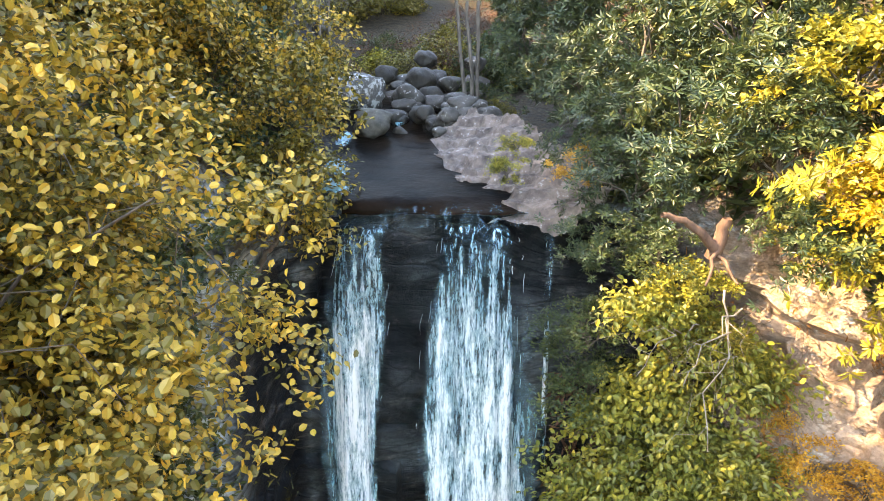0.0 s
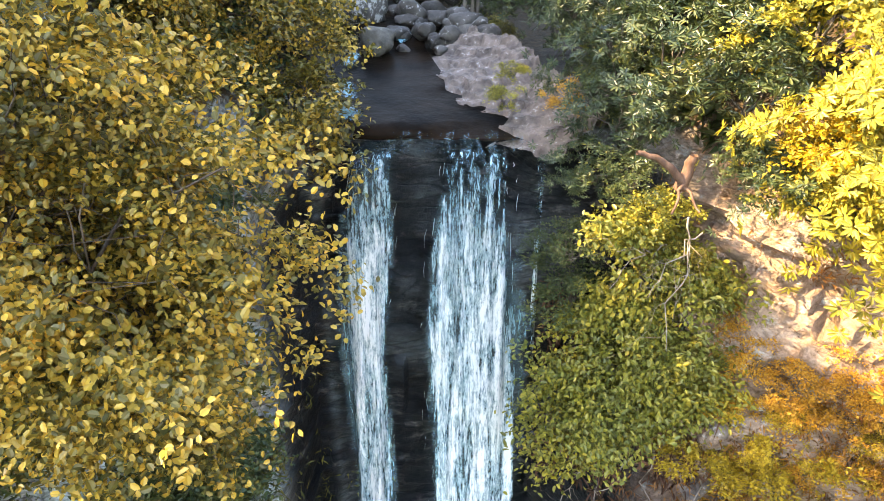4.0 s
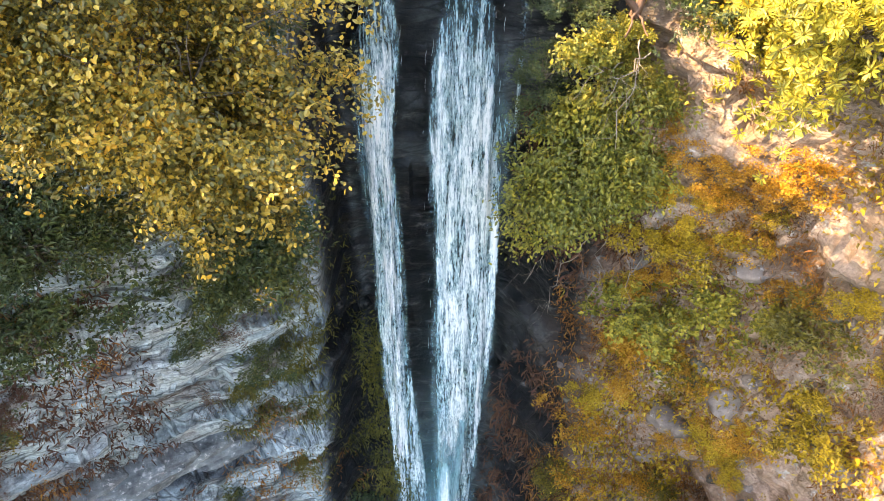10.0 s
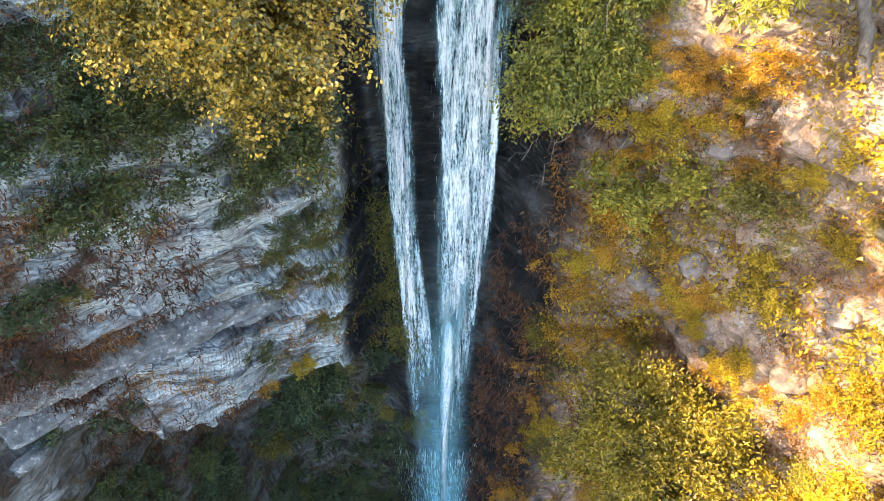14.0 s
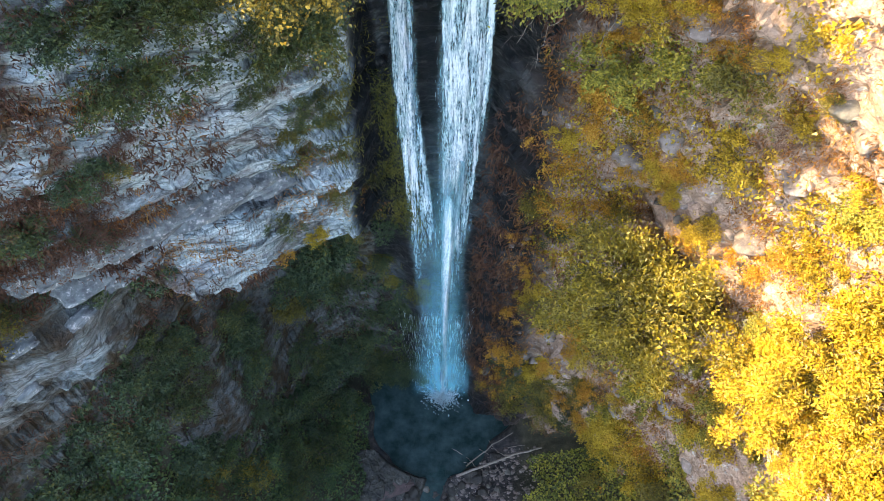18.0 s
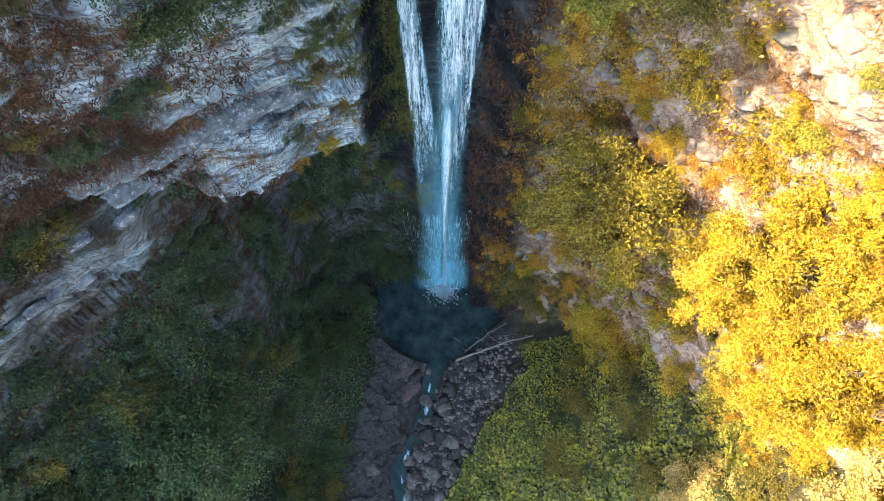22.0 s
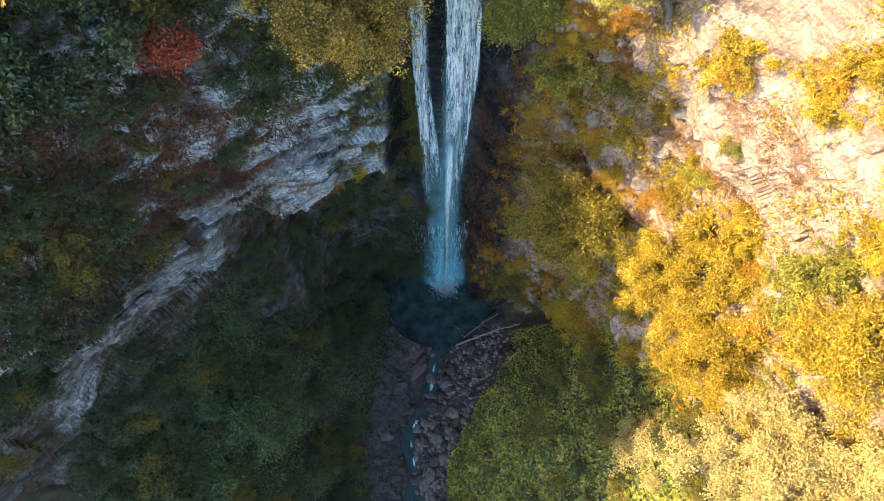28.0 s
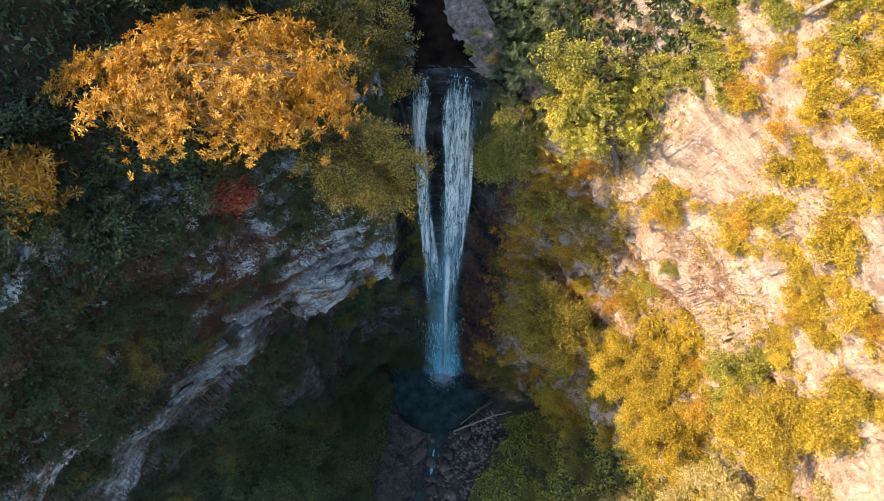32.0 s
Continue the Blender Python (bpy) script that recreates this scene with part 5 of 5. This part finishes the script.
# tall unseen trees added to the wooded slope to keep the stream in shade
for k, (x, y, r) in enumerate(((-9.5, -0.6, 2.4), (-8.6, 3.2, 2.8), (-10.4, 6.6, 3.0), (-9.0, 10.2, 3.0), (-12.6, 2.0, 3.0), (-6.4, 6.0, 2.2), (-11.0, 13.5, 3.2))):
    tree("slope_tree", (x - 0.6, y + 1.0, 32.0), (x, y, 37.6), (r, r * 0.9, 3.0), "unseen tall dark green tree on the wooded slope, added to shade the stream", "tree", LEAF_GREEN, 180 + k, twigs=1100, per=12, size=0.24, ratio=0.6, r0=0.16, limbs=12, fine=30, group="trees on the shaded slope", sprays=60, spray=0.7, hollow=0.2)
# slender stems upstream
for k, (x, y, z, h, lx) in enumerate(((1.25, 6.9, 29.6, 5.5, -0.15), (1.38, 7.0, 29.6, 6.0, 0.05), (1.12, 7.0, 29.6, 5.0, -0.55), (-2.55, 9.6, 30.3, 6.0, 0.0), (2.0, 9.5, 30.6, 6.0, 0.2), (2.2, 9.7, 30.6, 5.5, 0.4), (-2.4, 10.1, 30.4, 5.2, 0.25))):
    root = thing("slender_tree", (x, y, z), "slender bare grey stem beside the stream", "tree", "slender stems by the stream")
    g = np.random.default_rng(140 + k)
    main = bent(g, (0, 0, -0.4), (lx, 0.1, h), 0.05, 0.022, 12, 0.012)
    part("trunk", tubes("trunk", [main], BARK, 7), root)
    tw = []
    for _ in range(12):
        p, r = main[int(g.integers(3, 11))]
        tw.append(bent(g, p, np.array(p) + np.array([g.normal(0, 0.8), g.normal(0, 0.5), g.uniform(-0.2, 0.6)]), 0.014, 0.004, 6, 0.10))
    part("branchwork", tubes("branchwork", tw, BARK, 4), root)

# ---- shrubs ----
KINDS = {
    "rhododendron": (LEAF_RHODO, 330, 9, 0.115, 0.32, LEAF_LONG, True, "rhododendron with long green leaves in whorls"),
    "laurel": (LEAF_GREEN, 210, 13, 0.11, 0.45, LEAF_KITE, False, "dense green shrub clinging to the rock"),
    "olive_shrub": (LEAF_OLIVE, 210, 13, 0.105, 0.55, LEAF_KITE, False, "olive-yellow shrub clinging to the rock"),
    "yellow_shrub": (LEAF_YELLOW, 205, 13, 0.115, 0.65, LEAF_KITE, False, "yellow-green shrub in the sun on the rock"),
    "golden_shrub": (LEAF_GOLD, 205, 13, 0.125, 0.55, LEAF_KITE, False, "golden autumn shrub on the sunny cliff"),
    "orange_shrub": (LEAF_ORANGE, 180, 12, 0.105, 0.6, LEAF_KITE, False, "orange autumn shrub on the cliff"),
    "dark_shrub": (LEAF_DARK, 220, 13, 0.115, 0.6, LEAF_KITE, False, "dark green shrub in the shaded gorge"),
    "gorge_shrub": (LEAF_GORGE, 210, 13, 0.115, 0.6, LEAF_KITE, False, "dark green shrub on the shaded gorge floor"),
    "dry_shrub": (BRUSH, 200, 12, 0.085, 0.25, LEAF_KITE, False, "dry brown brush on a rock ledge"),
}
MADE = {}


def shrub(kind, at, r, seed, squash=0.8):
    """One shrub of that kind, of radius r; the first few are built, the rest copied from them."""
    mat, twigs, per, size, ratio, shape, whorl, label = KINDS[kind]
    key = (kind, seed % 3)
    turn = (seed * 73) % 360
    if key not in MADE:
        g = np.random.default_rng(200 + seed % 3 + 10 * list(KINDS).index(kind))
        root = thing(kind, at, label, "shrub", kind.replace("_", " ") + "s on the slopes")
        me, C = crown(g, (1, 1, 0.9), twigs, per, size, ratio, mat, shape, whorl, lump=0.6, reach=0.2, hollow=0.3, sprays=20, spray=0.36)
        part("crown", me, root)
        lines = [bent(g, (0, 0, -0.7), C[i] * 0.85, 0.028, 0.007, 6, 0.12) for i in g.choice(len(C), 10, replace=False)]
        tagged(part("stemwork", tubes("stemwork", lines, TWIG, 4), root), kind="stuff")
        MADE[key] = root
    else:
        root = copy_thing(MADE[key], pose(*at))
    root.location = at
    root.rotation_euler = (0, 0, radians(turn))
    root.scale = (r, r, r * squash)
    return root


def scatter(count, kinds, d_range, t_range, r_range, seed, keep=None, squash=0.8, out=0.25):
    """Shrubs on the cliff sheet between those bounds along and down it."""
    g = np.random.default_rng(seed)
    made, tries = 0, 0
    names = [k for k, w in kinds for _ in range(w)]
    while made < count and tries < count * 12:
        tries += 1
        d, t = g.uniform(*d_range), g.uniform(*t_range)
        s = S_LIP + d
        p = cliff_surface(s, t)
        if keep is not None and not keep(d, t, p, g):
            continue
        r = g.uniform(*r_range)
        _, _, nx, ny = rim_plan(s)
        lift = 0.35 * r if t > 0 else 0.0
        at = (float(p[0] + nx * out * r * (t < 0)), float(p[1] + ny * out * r * (t < 0)), float(p[2] + lift))
        shrub(names[int(g.integers(len(names)))], at, r, int(g.integers(1000)), squash)
        made += 1


def patchy(scale, level, seed):
    return lambda d, t, p, g: float(fbm(p[0] * scale, p[1] * scale, p[2] * scale, 2, seed)) > level and bare_band(d, t) < 0.1


# right rim beside the lip: rhododendrons
for x, y, z, r in ((2.75, 0.2, 29.5, 0.75), (3.2, 1.2, 30.1, 0.9), (3.0, -0.6, 29.2, 0.8), (3.7, -0.4, 30.0, 1.0), (4.3, -1.3, 29.9, 0.95), (2.9, 2.6, 30.3, 0.9), (3.8, 2.4, 31.0, 1.2), (4.6, 0.6, 31.2, 1.2), (2.6, 4.4, 30.4, 0.9), (3.6, 4.6, 31.3, 1.2), (4.9, -0.7, 30.9, 1.1), (2.5, -0.9, 28.6, 0.55), (2.35, 6.2, 30.9, 0.9), (3.3, 6.8, 31.8, 1.2), (5.4, 2.6, 32.4, 1.4), (4.2, -2.0, 29.0, 0.6), (4.9, -2.3, 28.9, 0.8), (4.9, 4.6, 32.6, 1.4), (2.9, 8.8, 31.9, 1.2), (4.4, 8.2, 33.0, 1.4)):
    shrub("rhododendron", (x, y, z), r, int(x * 31 + y * 17 + 90))
for x, y, z, r, k in ((5.4, -2.5, 30.6, 0.8, "yellow_shrub"), (4.7, -1.9, 30.6, 0.8, "yellow_shrub"), (5.3, -1.7, 31.6, 0.9, "yellow_shrub"), (5.2, -2.6, 29.7, 0.7, "yellow_shrub"), (5.0, -2.7, 28.9, 0.5, "yellow_shrub"), (4.7, -2.7, 29.4, 0.6, "golden_shrub"), (2.35, -1.3, 27.6, 0.5, "laurel"), (2.4, 0.3, 29.2, 0.3, "orange_shrub"), (1.75, 1.5, 29.35, 0.22, "yellow_shrub"), (1.55, 0.75, 29.1, 0.25, "yellow_shrub"), (2.45, -1.2, 26.9, 0.6, "laurel"), (3.3, -1.7, 28.3, 0.42, "yellow_shrub"), (3.6, -1.95, 27.7, 0.36, "olive_shrub"), (3.0, -1.5, 28.6, 0.4, "laurel")):
    shrub(k, (x, y, z), r, int(x * 53 + 7))
# brush behind the boulders upstream
for x, y, r, k in ((-1.6, 9.6, 0.7, "dry_shrub"), (-0.6, 10.2, 0.8, "olive_shrub"), (0.4, 10.0, 0.7, "dry_shrub"), (1.5, 9.8, 0.8, "laurel"), (-1.2, 11.4, 0.9, "yellow_shrub"), (0.0, 11.6, 0.9, "olive_shrub"), (1.0, 11.2, 0.9, "dry_shrub"), (2.1, 10.6, 0.9, "laurel"), (-2.6, 10.8, 0.7, "olive_shrub"), (-0.4, 13.0, 1.1, "dry_shrub"), (0.9, 13.2, 1.2, "olive_shrub"), (-1.8, 13.2, 0.9, "dry_shrub"), (2.0, 12.6, 1.1, "dark_shrub"), (1.6, 7.6, 0.5, "laurel"), (1.7, 5.8, 0.45, "olive_shrub"), (1.55, 4.6, 0.4, "dry_shrub")):
    shrub(k, (x, y, 28.55 + 0.105 * y + 0.3 * r), r, int(abs(x) * 37 + y * 11))
# main shrubs on the sunny wall
for x, z, r, k in ((4.4, 23.2, 0.95, "yellow_shrub"), (5.0, 22.2, 0.8, "orange_shrub"), (6.2, 23.8, 0.95, "yellow_shrub"), (6.8, 24.2, 0.8, "olive_shrub"), (4.3, 21.6, 0.6, "dry_shrub"), (4.6, 24.8, 0.5, "golden_shrub"), (5.4, 25.0, 0.6, "golden_shrub"), (6.0, 25.3, 0.5, "orange_shrub"), (4.0, 19.6, 0.6, "orange_shrub"), (7.4, 22.8, 0.7, "golden_shrub"), (4.2, 15.6, 0.6, "laurel"), (7.6, 26.2, 0.55, "golden_shrub"), (4.2, 10.4, 0.8, "olive_shrub"), (4.8, 6.2, 0.8, "golden_shrub"), (6.6, 12.4, 0.7, "golden_shrub"), (3.7, 6.6, 0.7, "laurel"), (4.2, 4.8, 0.8, "olive_shrub"), (4.7, 3.3, 0.8, "laurel"), (5.4, 2.4, 0.8, "olive_shrub"), (5.1, 5.0, 0.8, "olive_shrub"), (6.2, 4.4, 0.8, "laurel"), ):
    p, s0, t0 = wall_place(x, z)
    _, _, nx, ny = rim_plan(s0)
    shrub(k, (p.x + nx * 0.3 * r, p.y + ny * 0.3 * r, p.z), r, int(x * 91 + z * 13))
scatter(60, (("orange_shrub", 6), ("golden_shrub", 3), ("dry_shrub", 1)), (4.0, 9.5), (-9, -1.0), (0.22, 0.45), 317, patchy(0.6, -0.15, 68))
SUNNY = (("golden_shrub", 4), ("yellow_shrub", 2), ("orange_shrub", 3), ("olive_shrub", 1))
scatter(46, SUNNY, (4.0, 12), (-21, -0.5), (0.25, 0.5), 301, patchy(0.5, 0.08, 60))
scatter(200, (("golden_shrub", 5), ("yellow_shrub", 2), ("orange_shrub", 1)), (10.0, 24), (-24, -3.5), (0.4, 0.9), 302, patchy(0.35, -0.2, 61))
scatter(16, (("yellow_shrub", 5), ("rhododendron", 1), ("orange_shrub", 2)), (3.9, 7.2), (0.25, 1.7), (0.35, 0.6), 315)
scatter(70, (("olive_shrub", 3), ("orange_shrub", 4), ("dry_shrub", 3), ("golden_shrub", 2)), (3.4, 9.5), (-27, -9), (0.3, 0.65), 314, patchy(0.5, -0.2, 67))
scatter(14, (("golden_shrub", 5), ("orange_shrub", 2)), (5.5, 22), (0.3, 14), (0.4, 0.8), 303, patchy(0.30, 0.15, 62), 0.5)
for k, (d0, t0, rd, rt, count, kind) in enumerate(((11.5, 4.3, 2.0, 1.6, 36, "golden_shrub"), (12.6, 1.5, 0.6, 1.4, 16, "golden_shrub"), (14.6, 2.4, 0.8, 1.4, 18, "golden_shrub"), (16.5, 0.8, 0.9, 1.2, 16, "golden_shrub"), (8.0, 3.2, 1.3, 1.2, 16, "yellow_shrub"), (9.6, 5.2, 1.4, 0.9, 16, "yellow_shrub"), (18.5, 2.5, 1.6, 1.6, 22, "golden_shrub"), (10.2, -0.2, 0.3, 0.3, 4, "golden_shrub"), (14.5, -7.0, 1.8, 2.5, 24, "golden_shrub"))):
    scatter(count, ((kind, 5), ("orange_shrub", 1)), (d0 - rd, d0 + rd), (t0 - rt, t0 + rt), (0.45, 0.75), 340 + k, None, 0.6)
scatter(46, (("laurel", 3), ("olive_shrub", 2), ("rhododendron", 2)), (1.8, 7), (5, 20), (0.8, 1.6), 304)
scatter(46, (("laurel", 3), ("olive_shrub", 3), ("dark_shrub", 2)), (-7, -1.7), (4.5, 20), (0.7, 1.5), 305)
scatter(40, (("olive_shrub", 2), ("laurel", 2), ("dry_shrub", 3), ("dark_shrub", 2)), (-0.6, 2.4), (9.5, 18), (0.6, 1.2), 306)
scatter(80, (("olive_shrub", 3), ("laurel", 2), ("dry_shrub", 3), ("dark_shrub", 2)), (-2.2, 2.4), (17, 36), (0.9, 1.9), 312)
# the shaded side
scatter(120, (("dark_shrub", 6), ("laurel", 2), ("olive_shrub", 1)), (-28, -2.5), (0.2, 14), (0.7, 1.5), 307)
scatter(70, (("dark_shrub", 4), ("dry_shrub", 3), ("laurel", 2), ("olive_shrub", 1)), (-26, -13), (-9, -0.5), (0.4, 0.9), 308, patchy(0.4, -0.1, 63))
scatter(34, (("dark_shrub", 2), ("dry_shrub", 5), ("laurel", 1), ("olive_shrub", 1)), (-14, -8.2), (-9.5, -0.3), (0.35, 0.7), 313, patchy(0.45, 0.05, 66))
scatter(8, (("dry_shrub", 4), ("olive_shrub", 2), ("dark_shrub", 1)), (-10, -4.2), (-9, -2.5), (0.25, 0.5), 309, patchy(0.6, 0.05, 64))
def under_foot(d, t, p, g):
    return p[2] < float(foot_line(d)) - 0.4 and bare_band(d, t) < 0.1


scatter(190, (("dark_shrub", 6), ("laurel", 2), ("olive_shrub", 1)), (-24, -2.6), (-30, -8), (0.45, 1.0), 311, under_foot)
scatter(46, (("dark_shrub", 3), ("laurel", 3)), (-8.0, -2.9), (-3.6, 0.5), (0.5, 1.0), 310)
scatter(44, (("laurel", 3), ("dark_shrub", 2), ("olive_shrub", 4)), (-9.5, -2.2), (0.0, 4.5), (0.5, 0.9), 316)
for x, z, r, k in ((-2.9, 25.4, 0.9, "laurel"), (-3.7, 25.6, 0.95, "laurel"), (-3.3, 24.5, 0.6, "laurel"), (-4.2, 18.4, 0.55, "laurel"), (-3.0, 22.6, 0.5, "laurel"), (-3.9, 23.6, 0.4, "laurel"), (-3.2, 20.9, 0.4, "olive_shrub"), (-3.5, 16.6, 0.35, "golden_shrub"), (-4.4, 16.3, 0.3, "orange_shrub"), (-2.6, 18.0, 0.4, "olive_shrub"), (-2.5, 15.4, 0.35, "olive_shrub"), (-2.4, 10.6, 0.5, "olive_shrub"), (-3.6, 9.4, 0.8, "laurel"), (-4.6, 9.6, 0.8, "dark_shrub")):
    p, s0, t0 = wall_place(x, z)
    _, _, nx, ny = rim_plan(s0)
    shrub(k, (p.x + nx * 0.3 * r, p.y + ny * 0.3 * r, p.z), r, int(abs(x) * 91 + z * 13))


def scatter_ground(count, kinds, xr, yr, rr, seed, gap=3.6):
    g = np.random.default_rng(seed)
    names = [k for k, w in kinds for _ in range(w)]
    made = 0
    while made < count:
        x, y = g.uniform(*xr), g.uniform(*yr)
        if abs(x - float(stream_x(y))) < gap or (y > -7.5 and -3.8 < x < 4.4):
            continue
        r = g.uniform(*rr)
        z = float(ground_z(x, y))
        if z > 17:
            continue
        shrub(names[int(g.integers(len(names)))], (x, y, z + 0.3 * r), r, int(g.integers(1000)))
        made += 1


scatter_ground(190, (("gorge_shrub", 7), ("laurel", 3), ("olive_shrub", 2)), (-15, -3.8), (-22, -4.5), (0.4, 1.1), 320, 3.4)
scatter_ground(60, (("laurel", 2), ("olive_shrub", 5)), (5.5, 12), (-20, -6.5), (0.4, 0.9), 321, 6.4)


# ---- low plants ----
def tufts(name, pts, out, length, mat, seed, label, per=9, droop=0.35, spread=0.10, width=0.10):
    g = np.random.default_rng(seed)
    n = len(pts) * per
    P = np.repeat(pts, per, 0) + g.normal(0, spread, (n, 3))
    D = np.repeat(out, per, 0) * 0.7 + g.normal(0, 0.55, (n, 3)) + np.array([0, 0, 0.35 - droop])
    N = unit(g.normal(0, 0.6, (n, 3)) + np.array([0, 0, 1.0]))
    return tagged(new(name, leaves(name, P, D, N, g.uniform(*length, n), width, mat, LEAF_TUFT)), label, "plants", kind="stuff")


def cover(count, d_range, t_range, scale, level, seed):
    """Points of the cliff inside patches of a noise, with the way out of the wall."""
    g = np.random.default_rng(seed)
    d, t = g.uniform(*d_range, count * 4), g.uniform(*t_range, count * 4)
    p = cliff_surface(S_LIP + d, t)
    ok = (fbm(p[:, 0] * scale, p[:, 1] * scale, p[:, 2] * scale, 3, seed) > level) & (bare_band(d, t) < 0.3)
    p, d = p[ok][:count], d[ok][:count]
    _, _, nx, ny = rim_plan(S_LIP + d)
    return p, np.stack([nx, ny, 0 * nx], -1)


tufts("dry_grass", *cover(9000, (3.2, 14), (-27, 0), 0.7, -0.12, 401), (0.05, 0.17), GRASS_DRY, 411, "tufts of dry orange grass on the sunny cliff")
tufts("golden_plants", *cover(3600, (4.0, 22), (-20, 13), 0.40, 0.20, 402), (0.05, 0.13), LEAF_GOLD, 412, "low golden plants on the sunny cliff", width=0.6, per=14, spread=0.22)
tufts("dry_grass", *cover(1100, (-14, -2.9), (-15, -1), 0.6, 0.2, 403), (0.06, 0.18), GRASS_DRY, 413, "tufts of dry brown grass on the cliff ledges")
tufts("green_grass", *cover(420, (-5, -2.6), (-14, -3), 0.5, 0.22, 404), (0.07, 0.20), GRASS_GREEN, 414, "green grass hanging from the cliff")
tufts("brown_brush", *cover(900, (1.9, 4.6), (-24, -2), 0.5, -0.05, 405), (0.10, 0.34), BRUSH, 415, "dead brown brush on the damp rock beside the fall", droop=0.5)
tufts("green_grass", *cover(420, (-3.5, -2.3), (-14, -2.5), 0.7, -0.2, 423), (0.06, 0.17), GRASS_GREEN, 424, "green grass along the corner of the cliff")
tufts("moss", *cover(900, (-2.5, -1.2), (-20, -5), 0.6, 0.05, 406), (0.05, 0.16), GRASS_GREEN, 416, "dark moss on the wet rock", width=0.3)
tufts("hill_plants", *cover(4200, (-26, -1.8), (0, 16), 0.4, -0.3, 407), (0.12, 0.34), LEAF_DARK, 417, "low dark plants on the shaded slope", width=0.5)
tufts("hill_plants", *cover(2600, (1.6, 8), (1, 18), 0.4, -0.3, 408), (0.12, 0.34), LEAF_GREEN, 418, "low green plants on the slope by the stream", width=0.5)
tufts("wall_brush", *cover(5200, (-27, -9.5), (-10, 0.3), 0.5, -0.35, 425), (0.08, 0.22), BRUSH, 426, "dry reddish brush over the shaded wall", width=0.22, per=12, spread=0.16)
tufts("wall_plants", *cover(3200, (-27, -14.5), (-10, 0.3), 0.5, -0.25, 427), (0.07, 0.2), LEAF_DARK, 428, "low dark plants over the shaded wall", width=0.5, per=12, spread=0.16)
tufts("wall_plants", *cover(2400, (-26, -12), (-19, 0), 0.45, -0.02, 409), (0.07, 0.20), LEAF_DARK, 419, "low dark plants on the shaded wall", width=0.5)
tufts("wall_plants", *cover(3600, (-22, -2.4), (-30, -19), 0.45, -0.2, 421), (0.07, 0.20), LEAF_DARK, 422, "low dark plants on the steep shaded bank", width=0.5)
tufts("wall_brush", *cover(3600, (-26, -6), (-15, 0), 0.5, -0.03, 410), (0.07, 0.20), BRUSH, 420, "dry reddish brush on the shaded wall", width=0.2)

g = np.random.default_rng(430)
x, y = g.uniform(0.6, 11, 60000), g.uniform(-24, -6.8, 60000)
d = x - stream_x(y)
ok = (d > 4.2 - 0.24 * np.clip(-8.5 - y, 0, 9) + 1.1 * fbm(x * 0.6, y * 0.6, 0, 3, 9)) & (ground_z(x, y) < 14)
x, y = x[ok], y[ok]
P = np.stack([x, y, ground_z(x, y) + g.uniform(0.05, 0.45, len(x))], -1)
N = unit(g.normal(0, 0.35, (len(x), 3)) + np.array([-0.25, -0.1, 1.0]))
D = unit(np.cross(N, g.normal(size=(len(x), 3))))
tagged(new("butterbur", leaves("butterbur", P, D, N, g.uniform(0.07, 0.21, len(x)) * (0.6 + 0.4 * smooth(-9, -15, y)), 0.95, LEAF_BUTTER, LEAF_ROUND)), "broad round green leaves covering the bank", "plants", kind="stuff")
x, y = g.uniform(-15, -3.2, 60000), g.uniform(-24, -4.5, 60000)
ok = (ground_z(x, y) < 17) & (x - stream_x(y) < -3.3)
x, y = x[ok], y[ok]
P = np.stack([x, y, ground_z(x, y) + g.uniform(0.0, 0.3, len(x))], -1)
N = unit(g.normal(0, 0.5, (len(x), 3)) + np.array([0.3, -0.2, 1.0]))
tagged(new("undergrowth", leaves("undergrowth", P, unit(np.cross(N, g.normal(size=(len(x), 3)))), N, g.uniform(0.06, 0.17, len(x)), 0.6, LEAF_GORGE, LEAF_ROUND)), "dark undergrowth on the shaded bank", "plants", kind="stuff")
